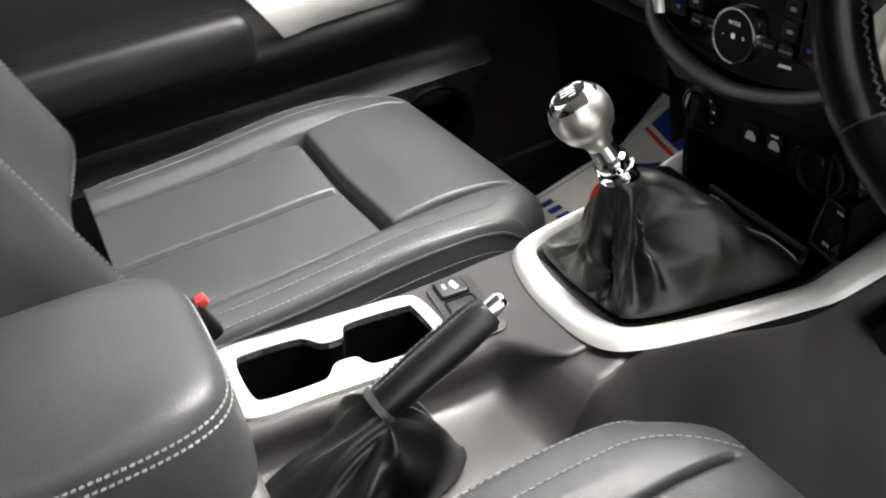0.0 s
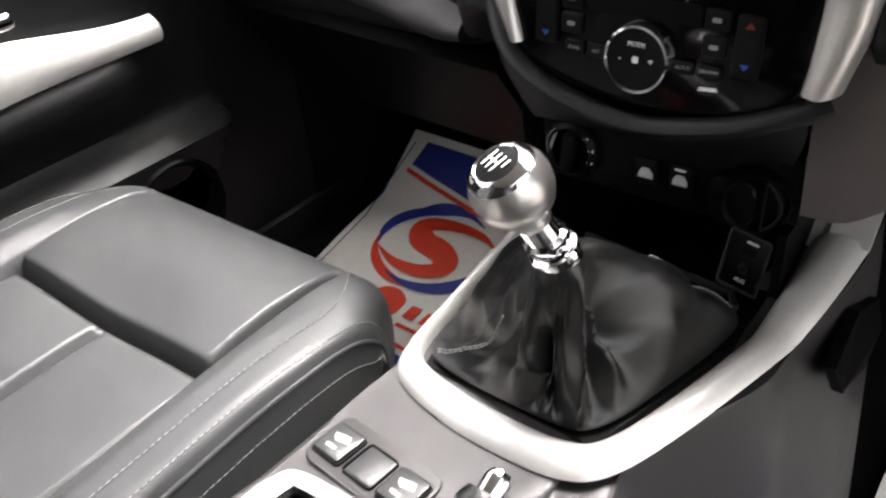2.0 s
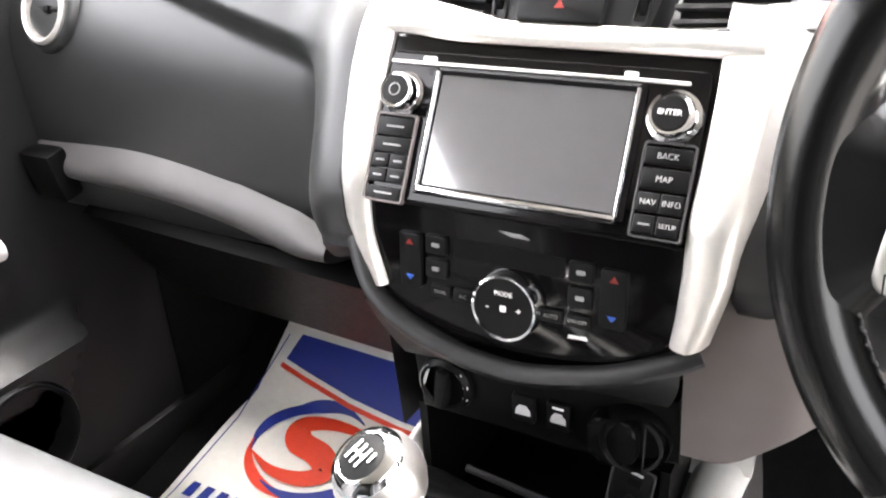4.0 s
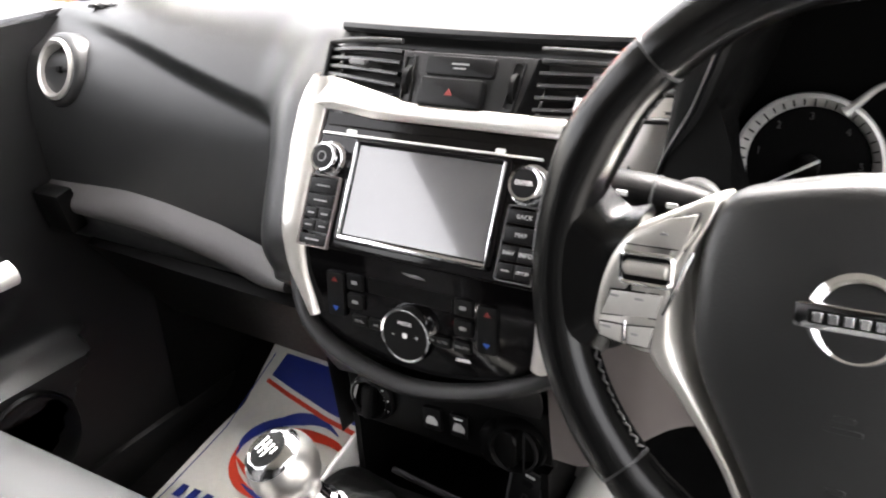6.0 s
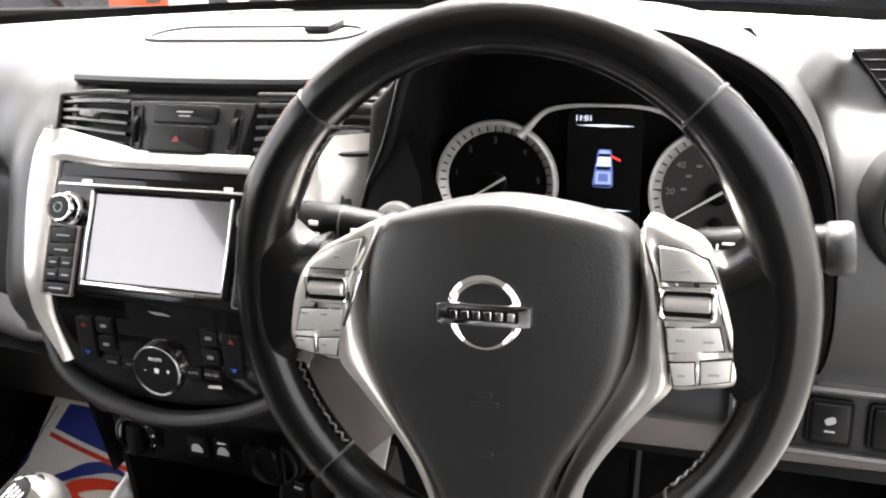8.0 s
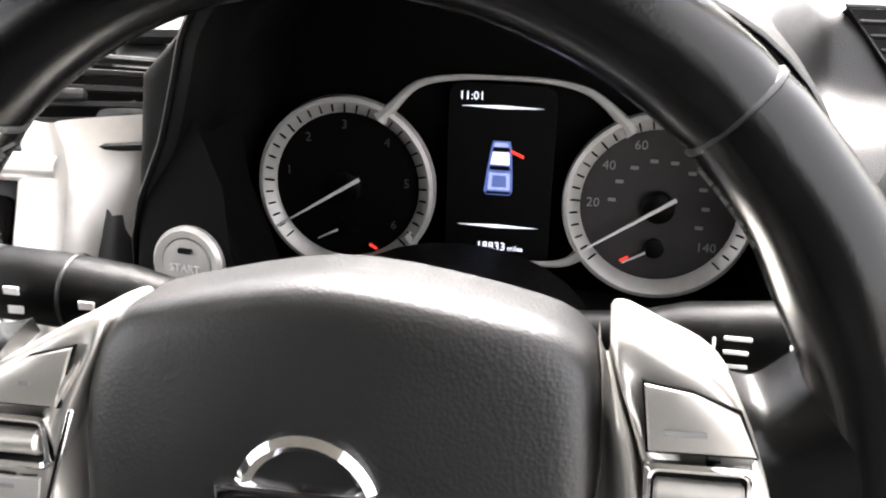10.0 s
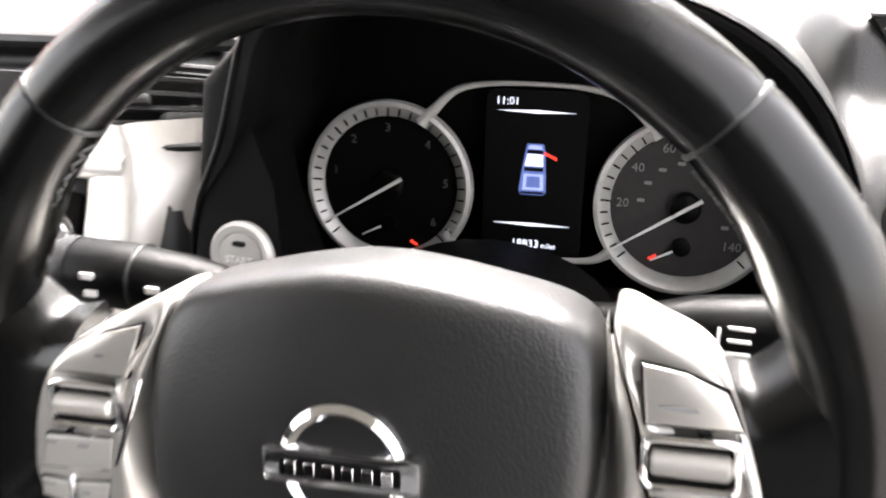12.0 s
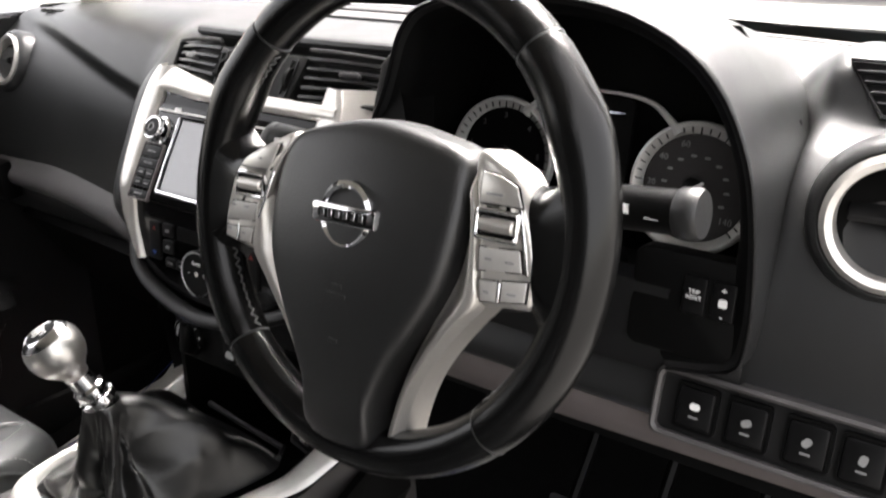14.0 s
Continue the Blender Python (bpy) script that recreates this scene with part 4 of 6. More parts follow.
# two switches at the binnacle's foot
SWP = Matrix.Translation((0.560, 0.002, 1.179)) @ pose(0, 0, 0, 84, 0, 0)
for x, txt in ((-0.011, "TRIP\nRESET"), (0.0125, "+")):
    b = part("switch", prism(rrect(0.019, 0.032, 0.002, 3, x, 0), -0.012, 0.006, 0.0015, 2, SWP), BUTTON, bin_)
    lettering(txt, 0.0048 if x < 0 else 0.008, SWP @ pose(x, 0.001 if x < 0 else 0.009, 0.0063), PRINT, b)
    if x > 0:
        part("dimmer_mark", prism(rrect(0.007, 0.007, 0.002, 3, x, -0.001), 0.006, 0.0064, 0, 1, SWP), PRINT, b)
        lettering("-", 0.008, SWP @ pose(x, -0.012, 0.0063), PRINT, b)
part("switch_plate", prism(rrect(0.092, 0.086, 0.010, 4, -0.020, -0.012), -0.02, 0.001, 0.003, 2, SWP), HOODIN, bin_)
part("lower_cover", prism([(0.205, 1.155), (0.24, 1.18), (0.53, 1.18), (0.53, 1.135), (0.593, 1.135), (0.593, 1.10), (0.205, 1.10)], -0.01, 0.02, 0.004, 2, Matrix(((1, 0, 0, 0), (0, 0, -1, 0.02), (0, 1, 0, 0), (0, 0, 0, 1)))), PLASTIC, bin_)

part("start_plate", prism([(-0.032, 0.100), (-0.008, 0.125), (0.0, 0.085), (0.010, 0.040), (0.024, 0.010), (0.036, -0.02), (0.052, -0.05), (-0.040, -0.05)], -0.05, -0.001, 0.010, 4, Matrix.Translation((0.246, -0.020, 1.236)) @ pose(0, 0, 0, 76, 0, -6)), HOODIN, bin_)
start = thing("start_button", (0.245, -0.02, 1.24), "round engine start button with a silver ring", "start button")
STM = Matrix.Translation((0.246, -0.020, 1.236)) @ pose(0, 0, 0, 76, 0, -6)
part("ring", lathe([(0.0215, -0.02), (0.0212, 0.002), (0.0190, 0.0045), (0.0150, 0.003)], 40, STM), SATIN, start, "silver ring")
part("cap", lathe([(0.0152, 0.0), (0.0142, 0.0040), (0, 0.0048)], 32, STM), BUTTON_GREY, start)
lettering("START", 0.0062, STM @ pose(0, -0.002, 0.0050), PRINT, start)
part("lamp", prism(rrect(0.008, 0.003, 0.001, 2, 0, 0.008), 0.004, 0.0058, 0, 1, STM), BUTTON, start)

# ---- steering wheel ----
TL = radians(13)
WHEEL = Matrix.Translation((0.3805, -0.191, 1.264)) @ pose(0, 0, 0, 0, 0, -1.5) @ Matrix(((1, 0, 0, 0), (0, math.sin(TL), -math.cos(TL), 0), (0, math.cos(TL), math.sin(TL), 0), (0, 0, 0, 1))) @ pose(0, 0, 0, 0, 0, 2.5)
wheel = thing("steering_wheel", (0.3805, -0.191, 1.264), "black leather steering wheel with silver spokes, slightly turned", "steering wheel")
RM, RT = 0.1680, 0.0168


def rim_piece(a0, a1, n, fat=0.0):
    pts, rad = [], []
    for k in range(n + 1):
        a = radians(a0 + (a1 - a0) * k / n)
        pts.append((RM * math.cos(a), RM * math.sin(a), 0))
        side = math.exp(-((abs(math.cos(a)) - 0.90) / 0.06) ** 2) if math.sin(a) > 0 else 0
        e = min(k, n - k)
        rad.append((RT + fat * 0.002 + 0.0022 * side) * (0.965 if e == 0 else 1.0))
    return tube(pts, rad, 16, flat=1.1)


SEAMS = [45, 134, 225, 313]
for a0, a1, lab in ((45, 134, "smooth leather upper rim"), (134, 225, "leather side grip"), (225, 313, "leather lower rim"), (313, 405, "leather side grip")):
    part("rim_cover", rim_piece(a0 + 0.25, a1 - 0.25, 40, 0.3 if "side" in lab else 0.0), RIM_LEATHER, wheel, lab, WHEEL.copy())
for a in SEAMS:
    c, s = math.cos(radians(a)), math.sin(radians(a))
    part("rim_seam", lathe([(RT * 0.94, -0.0016), (RT * 1.03, -0.0008), (RT * 1.03, 0.0008), (RT * 0.94, 0.0016)], 20, WHEEL @ pose(RM * c, RM * s, 0, 90, 0, a)), SLAT, wheel)
for a0, a1 in ((136, 161), (197, 224), (315, 343), (19, 44)):
    inner = [((RM - RT * 1.03) * math.cos(radians(a0 + (a1 - a0) * k / 20)), (RM - RT * 1.03) * math.sin(radians(a0 + (a1 - a0) * k / 20)), 0.004 if k % 2 else -0.001) for k in range(21)]
    tagged(part("lacing", stitches(inner, 0.005, 0.0015, 0.0009), THREAD_DARK, wheel, "dark lacing inside the rim", WHEEL.copy()), kind="stuff")

# hub pad: domed, with the lower tongue
PADO = [(-0.052, 0.058), (0.0, 0.067), (0.052, 0.060), (0.080, 0.050), (0.086, 0.030), (0.0855, -0.002), (0.0785, -0.036), (0.062, -0.067), (0.044, -0.096), (0.031, -0.128), (0.025, -0.162), (-0.026, -0.162), (-0.032, -0.128), (-0.046, -0.096), (-0.063, -0.066), (-0.078, -0.034), (-0.082, -0.002), (-0.081, 0.030), (-0.072, 0.050)]
PADS = [(x, y) for x, y, _ in spline([(x, y, 0) for x, y in PADO], 80)]


def dome(poly, rings, m):
    bm = bmesh.new()
    cx, cy = 0.0, -0.02
    loops = []
    for k, z in rings:
        loops.append([bm.verts.new((cx + (x - cx) * k, cy + (y - cy) * k, z(cx + (x - cx) * k, cy + (y - cy) * k) if callable(z) else z)) for x, y in poly])
    n = len(poly)
    for a, b in zip(loops, loops[1:]):
        for i in range(n):
            bm.faces.new((a[i], a[(i + 1) % n], b[(i + 1) % n], b[i]))
    c = bm.verts.new((cx, cy, rings[-1][1](cx, cy)))
    for i in range(n):
        bm.faces.new((loops[-1][i], loops[-1][(i + 1) % n], c))
    bm.transform(m)
    return bm


def pad_z(x, y):
    return 0.030 - 1.1 * x * x - 1.5 * max(0.0, y + 0.045) ** 2 + 1.5 * 0.045 ** 2 - 0.8 * max(0.0, -y - 0.06) ** 2


part("hub_pad", dome(PADS, [(1.0, -0.02), (1.0, lambda x, y: pad_z(x, y) - 0.013), (0.994, lambda x, y: pad_z(x, y) - 0.0085), (0.980, lambda x, y: pad_z(x, y) - 0.0045), (0.955, lambda x, y: pad_z(x, y) - 0.0018), (0.915, lambda x, y: pad_z(x, y) - 0.0004), (0.86, pad_z), (0.8, pad_z), (0.6, pad_z), (0.4, pad_z), (0.2, pad_z)], WHEEL), AIRBAG, wheel, "grained black hub pad", sharp=60)
EM = WHEEL @ pose(0, 0.001, 0.0285)
badge = part("badge", ring_plate([(0.0235 * math.cos(a), 0.0235 * math.sin(a)) for a in [2 * math.pi * k / 48 for k in range(48)]], [(0.0185 * math.cos(a), 0.0185 * math.sin(a)) for a in [2 * math.pi * k / 48 for k in range(48)]], -0.004, 0.002, 0.0022, EM), CHROME, wheel, "chrome ring badge with a plain bar")
part("badge_bar", prism([(-0.0285, -0.006), (-0.0245, -0.0068), (0.0245, -0.0068), (0.0285, -0.006), (0.0285, 0.006), (0.0245, 0.0068), (-0.0245, 0.0068), (-0.0285, 0.006)], -0.003, 0.005, 0.0012, 2, EM), CHROME, badge)
part("bar_inset", prism(rrect(0.044, 0.0072, 0.001, 2), 0.005, 0.0056, 0.0003, 1, EM), GAUGE_FACE, badge)
for k in range(6):
    part("badge_block", rbox(0.0042, 0.0050, 0.0008, 0.0002, 1, EM @ pose(-0.0175 + 0.007 * k, 0, 0.0060)), CHROME, badge)
for y, w in ((-0.048, 0.010), (-0.054, 0.018), (-0.086, 0.009)):
    part("embossed_bar", prism(rrect(w, 0.003, 0.001, 2, 0, y), 0.028, pad_z(0, y) + 0.0006, 0.0003, 1, WHEEL), AIRBAG, wheel)

# silver spokes: a button pod on each side and a swept arm below it
PODS = {1: [(0.088, 0.054), (0.106, 0.050), (0.122, 0.041), (0.133, 0.020), (0.141, -0.006), (0.1435, -0.026), (0.140, -0.037), (0.124, -0.039), (0.107, -0.040), (0.104, -0.020), (0.098, 0.018)],
        -1: [(0.074, 0.050), (0.098, 0.041), (0.121, 0.027), (0.134, 0.006), (0.1405, -0.020), (0.1395, -0.032), (0.132, -0.038), (0.118, -0.0395), (0.103, -0.040), (0.098, -0.018), (0.086, 0.016)]}
ARM_OUT = [(0.0885, 0.047), (0.094, 0.032), (0.1005, 0.008), (0.105, -0.020), (0.107, -0.040), (0.091, -0.060), (0.071, -0.086), (0.057, -0.110), (0.048, -0.136), (0.042, -0.168)]
ARM_IN = [(0.0845, 0.047), (0.0865, 0.032), (0.0875, 0.008), (0.084, -0.020), (0.078, -0.038), (0.065, -0.062), (0.049, -0.092), (0.038, -0.118), (0.031, -0.142), (0.026, -0.168)]
ZT = 0.019


def crown(poly, m):
    """A softly domed plate over an outline: a rolled edge and a shallow crown."""
    cx, cy = sum(p for p, _ in poly) / len(poly), sum(q for _, q in poly) / len(poly)
    bm = bmesh.new()
    rows = []
    for k, z in ((1.0, ZT - 0.034), (1.0, ZT - 0.0085), (0.985, ZT - 0.0050), (0.955, ZT - 0.0024), (0.90, ZT - 0.0009), (0.80, ZT - 0.0003), (0.6, ZT), (0.3, ZT)):
        rows.append([bm.verts.new((cx + (x - cx) * k, cy + (y - cy) * k, z - 0.9 * max(0.0, x - 0.118) ** 1.5 - 1.6 * max(0.0, y - 0.020) ** 1.6)) for x, y in poly])
    for a, b in zip(rows, rows[1:]):
        for i in range(len(poly)):
            bm.faces.new((a[i], a[(i + 1) % len(poly)], b[(i + 1) % len(poly)], b[i]))
    bm.faces.new(rows[-1])
    bm.transform(m)
    return bm


def face_z(x, y):
    return ZT - 0.9 * max(0.0, x - 0.118) ** 1.5 - 1.6 * max(0.0, y - 0.020) ** 1.6


def laid(bm, m, lift=0.0):
    """Bends a plate built round z = 0 onto the pod's face."""
    for v in bm.verts:
        v.co.z += face_z(v.co.x, v.co.y) + lift
    bm.transform(m)
    return bm


for side in (1, -1):
    mx = WHEEL @ Matrix.Scale(side, 4, (1, 0, 0))
    outer_edge, inner_edge = [spline([(a - (0.010 * smooth(0.0, 0.05, b) if side < 0 else 0.0), b, 0) for a, b in e], 60, False) for e in (ARM_OUT, ARM_IN)]

    def arm_face(u, v):
        a, b = Vector(inner_edge[round(u * 60)]), Vector(outer_edge[round(u * 60)])
        p = a.lerp(b, v)
        ridge = smooth(0.0, 0.62, v) - 0.75 * smooth(0.80, 1.0, v)
        drop = 0.010 * smooth(-0.03, -0.16, p.y) + 0.024 * smooth(0.026, 0.058, p.y)
        return Vector((p.x, p.y, ZT - 0.012 + 0.0125 * ridge - drop))

    arm = part("spoke_trim", merge(sheet(arm_face, 60, 14), sheet(lambda u, v: arm_face(u, 1.0) - Vector((0, 0, 0.026 * v)), 60, 3), sheet(lambda u, v: arm_face(u, 0.0) - Vector((0, 0, 0.016 * v)), 60, 2)), POD, wheel, "silver spoke trim", mx, sharp=45)
    pod_edge = [(x, y) for x, y, _ in spline([(a, b, 0) for a, b in PODS[side]], 72)]
    pod = part("button_pod", crown(pod_edge, mx), POD, wheel, "silver button pod", sharp=60)
    if side > 0:
        top_key, low_key = [(0.100, 0.024), (0.130, 0.024), (0.1245, 0.036), (0.112, 0.041), (0.098, 0.043)], [(0.1035, -0.003), (0.1315, -0.0015), (0.1345, -0.0145), (0.1045, -0.0175)]
        foot_a, foot_b = [(0.1055, -0.0235), (0.1190, -0.0220), (0.1195, -0.0350), (0.1080, -0.0365)], [(0.1225, -0.0215), (0.1385, -0.0195), (0.1380, -0.0320), (0.1225, -0.0345)]
        roll_at, div_x = (0.1145, 0.0115), 0.1208
    else:
        top_key, low_key = [(0.089, 0.021), (0.121, 0.021), (0.113, 0.029), (0.099, 0.037), (0.083, 0.041)], [(0.0980, -0.0055), (0.1280, -0.0070), (0.1335, -0.0220), (0.1005, -0.0190)]
        foot_a, foot_b = [(0.1015, -0.0245), (0.1165, -0.0260), (0.1165, -0.0365), (0.1040, -0.0365)], [(0.1200, -0.0262), (0.1340, -0.0270), (0.1340, -0.0345), (0.1200, -0.0365)]
        roll_at, div_x = (0.1080, 0.0080), 0.1183
    for poly in (top_key, low_key, foot_a, foot_b):
        cx, cy = sum(p for p, _ in poly) / len(poly), sum(q for _, q in poly) / len(poly)
        part("button_gap", laid(prism([(p + math.copysign(0.0007, p - cx), q + math.copysign(0.0007, q - cy)) for p, q in poly], -0.001, 0.0003), mx), DARK, pod)
        part("button", laid(prism(poly, 0.0, 0.0013, 0.0007, 2), mx), POD if poly is top_key else BUTTON_GREY, pod)
    well = part("roller_well", laid(prism(rrect(0.027, 0.0155, 0.002, 3, *roll_at), -0.001, 0.0006), mx), DARK, pod)
    part("roller_frame", laid(ring_plate(rrect(0.031, 0.0195, 0.003, 3, *roll_at), rrect(0.0265, 0.0145, 0.002, 3, *roll_at), 0.0, 0.0022, 0.0008), mx), CHROME, pod, "chrome roller frame")
    part("roller", tube([(roll_at[0] - 0.0125, roll_at[1], ZT + 0.0005), (roll_at[0] - 0.0115, roll_at[1], ZT + 0.0005), (roll_at[0] + 0.0115, roll_at[1], ZT + 0.0005), (roll_at[0] + 0.0125, roll_at[1], ZT + 0.0005)], [0.0034, 0.0046, 0.0046, 0.0034], 14, m=mx.copy()), POD, pod, "thumb roller")
    part("divider", laid(rbox(0.0018, 0.0125, 0.002, 0.0005, 1, pose(div_x, -0.0290, 0.0008)), mx), CHROME, pod)
    part("pod_edge_strip", laid(rbox(0.0022, 0.040, 0.0016, 0.0006, 1, pose(*((0.1335, 0.004, 0.0006) if side > 0 else (0.0905, 0.002, 0.0006)), 0, 0, 13 if side > 0 else 20)), mx), CHROME, pod, "bright edge strip")
    for x, y, w in ((0.111, -0.0095, 0.005), (0.126, -0.0095, 0.006), (0.112, -0.030, 0.004), (0.1295, -0.0285, 0.006)) + (((0.110, 0.030, 0.012),) if side > 0 else ((0.100, 0.0285, 0.004),)):
        part("print_bar", laid(prism(rrect(w, 0.0014, 0.0004, 2, x, y), 0.0012, 0.0016), mx), PRINT_DIM, pod)
    # leather bridge from the pod to the rim

    def bridge(u, v):
        top, low = 0.034 + 0.014 * smooth(0.35, 1.0, v) - 0.004 * math.sin(math.pi * v), -0.036 - 0.026 * smooth(0.25, 1.0, v) + 0.006 * math.sin(math.pi * v)
        x = 0.116 + v * (0.046 - 0.006 * (2 * u - 1) ** 2)
        roll = abs(2 * u - 1) ** 7
        return Vector((x, top + (low - top) * u, 0.011 - 0.002 * math.sin(math.pi * v) - 0.024 * roll))

    part("rim_bridge", sheet(bridge, 40, 14, 0.006), RIM_LEATHER, wheel, "leather bridge to the rim", mx, sharp=80)
part("hub_back", lathe([(0.0, -0.075), (0.045, -0.07), (0.058, -0.03), (0.058, -0.016), (0.0, -0.014)], 36, WHEEL @ pose(0, -0.012, 0)), DARK, wheel, "black hub shroud")
part("lower_hub_back", prism([(x * 0.93, y * 0.93 - 0.004) for x, y in PADO], -0.03, -0.012, 0.004, 2, WHEEL), DARK, wheel)

# column and stalks
col = thing("steering_column", (0.385, -0.06, 1.20), "black plastic steering column shroud", "steering column")
part("shroud", loft([[(0.385 + w * math.cos(2 * math.pi * k / 28), y, zc + h * math.sin(2 * math.pi * k / 28)) for k in range(28)] for y, w, h, zc in ((-0.125, 0.060, 0.045, 1.222), (-0.10, 0.070, 0.052, 1.212), (0.0, 0.080, 0.058, 1.180), (0.05, 0.085, 0.06, 1.165))]), HOODIN, col)


def stalk(name, label, path, radii, marks):
    st = thing(name, path[0], label, "stalk")
    body = part("lever", tube(path, radii, 20), DARK, st)
    return st, body


ls, lsb = stalk("indicator_stalk", "black indicator stalk with pale symbols", [(0.335, -0.105, 1.262), (0.292, -0.118, 1.272), (0.272, -0.122, 1.276), (0.242, -0.124, 1.279), (0.218, -0.125, 1.281), (0.214, -0.125, 1.281)], [0.010, 0.011, 0.0145, 0.0160, 0.0155, 0.013], 0)
part("end_cap", lathe([(0.0155, -0.006), (0.0158, 0.0), (0.0135, 0.004), (0, 0.005)], 24, pose(0.212, -0.125, 1.281, 0, -90, 0)), PLASTIC, ls)
part("collar", lathe([(0.0163, -0.001), (0.0168, 0.0), (0.0163, 0.001)], 24, pose(0.250, -0.1235, 1.278, 0, -90, 0)), PLASTIC, ls)
for x, z in ((0.232, 1.287), (0.232, 1.278), (0.264, 1.283), (0.262, 1.275), (0.300, 1.275)):
    part("print_mark", rbox(0.007, 0.0008, 0.0035, 0.0003, 1, pose(x, -0.1405 if x < 0.28 else -0.1285, z, -12)), PRINT, ls)
rs, rsb = stalk("wiper_stalk", "black wiper stalk with a round grey end", [(0.430, -0.10, 1.262), (0.480, -0.110, 1.271), (0.500, -0.112, 1.275), (0.540, -0.114, 1.280), (0.575, -0.115, 1.283)], [0.010, 0.0115, 0.0145, 0.0150, 0.0150], 0)
part("end_cap", lathe([(0.0145, -0.010), (0.0168, -0.007), (0.0172, 0.004), (0.0155, 0.007), (0, 0.008)], 32, pose(0.580, -0.115, 1.2835, 0, 84, 0)), PAD, rs, "round grey end cap")
for x, w, z in ((0.507, 0.0012, 1.279), (0.515, 0.010, 1.288), (0.515, 0.009, 1.282), (0.515, 0.010, 1.276), (0.515, 0.011, 1.270), (0.538, 0.009, 1.284), (0.558, 0.010, 1.283)):
    part("print_mark", rbox(w, 0.0008, 0.016 if w < 0.002 else 0.0016 if x < 0.53 else 0.006, 0.0003, 1, pose(x, -0.1283, z - 0.001, -14)), PRINT, rs)

# ---- centre console ----
console = thing("centre_console", (0, -0.3, 0.5), "charcoal centre console with silver trim and cup holders", "console")


def console_top(y):
    return 0.857 + 0.34 * max(0.0, y + 0.06) + 0.14 * max(0.0, -0.40 - y)


def console_edges(y):
    l, r = lerp_table([(-0.95, -0.135, 0.125), (-0.45, -0.130, 0.125), (-0.30, -0.125, 0.110), (-0.245, -0.122, 0.098), (-0.08, -0.142, 0.150), (0.06, -0.140, 0.172), (0.2, -0.140, 0.172)], y)
    return l, r


CONS = {}


def console_skin(u, v):
    y = -0.95 + 1.05 * u
    l, r = console_edges(y)
    z = console_top(y)
    dip = smooth(-0.30, -0.36, y)
    r_top = r + (0.0 - 0.0) * dip
    if u in CONS:
        p = CONS[u][round(v * 66)]
        return Vector((p[0], y, p[1]))
    sec = [(l - 0.035, 0.50), (l - 0.022, z - 0.12), (l - 0.006, z - 0.02), (l + 0.006, z - 0.002), (l + 0.02, z)]
    sec += [(-0.004 + 0.05 * (1 - dip), z), (0.010 + 0.05 * (1 - dip), z - 0.006 - 0.030 * dip), (0.03 + 0.045 * (1 - dip), z - 0.006 * (1 - dip) - 0.050 * dip), (r_top - 0.010, z - 0.006 - 0.050 * dip)]
    sec += [(r_top, z - 0.020 - 0.05 * dip), (r_top + 0.012, z - 0.14), (r_top + 0.035, 0.50)]
    CONS[u] = spline([(a, b, 0) for a, b in sec], 66, False)
    p = CONS[u][round(v * 66)]
    return Vector((p[0], y, p[1]))


skin = sheet(console_skin, 105, 66)
hole = [f for f in skin.faces if -0.594 < f.calc_center_median().y < -0.388 and -0.100 < f.calc_center_median().x < -0.014 and f.calc_center_median().z > 0.80]
hole += [f for f in skin.faces if f.calc_center_median().y > -0.045 and -0.116 < f.calc_center_median().x < 0.106 and f.calc_center_median().z > 0.80]
bmesh.ops.delete(skin, geom=hole, context="FACES")
part("console_body", skin, CONSOLE, console, sharp=50)
FO = [(-0.128, 0.040), (-0.136, 0.0), (-0.141, -0.070), (-0.131, -0.160), (-0.121, -0.236), (-0.102, -0.266), (-0.045, -0.284), (0.012, -0.288), (0.062, -0.283), (0.092, -0.260), (0.118, -0.192), (0.148, -0.078), (0.163, -0.010), (0.172, 0.050)]
FI = [(-0.112, 0.040), (-0.116, 0.0), (-0.118, -0.070), (-0.113, -0.160), (-0.107, -0.216), (-0.092, -0.235), (-0.045, -0.245), (0.014, -0.248), (0.050, -0.244), (0.068, -0.230), (0.085, -0.185), (0.106, -0.100), (0.115, -0.040), (0.120, 0.050)]
so, si = spline([(a, b, 0) for a, b in FO], 70, False), spline([(a, b, 0) for a, b in FI], 70, False)


def frame_strip(u, v):
    k = round(u * 70)
    a, b = Vector(so[k]), Vector(si[k])
    t = v
    p = a.lerp(b, t)
    z = console_top(p.y) + 0.002 + 0.011 * math.sin(math.pi * min(1, t * 1.15)) ** 0.6 - 0.014 * max(0, t - 0.85) / 0.15
    return Vector((p.x, p.y, z))


part("silver_frame", sheet(frame_strip, 70, 10), SATIN, console, "bright silver frame round the gear lever")
part("frame_front", tube([(-0.122, 0.03, 0.889), (-0.124, 0.045, 0.905), (-0.121, 0.055, 0.935)], [0.010, 0.011, 0.009], 10), SATIN, console)
part("frame_wing", sheet(lambda u, v: Vector((0.121 + 0.052 * v, 0.046 + 0.080 * u, console_top(0.05) + 0.006 + 0.085 * u - 0.012 * math.cos(math.pi * max(0.0, v - 0.25) / 1.5) * smooth(0.3, 0.2, v))), 12, 16, 0.006), SATIN, console)
CUP = Matrix.Translation((-0.058, -0.492, 0.8705)) @ pose(0, 0, 0, -7.5)
CW, CH = 0.112, 0.218
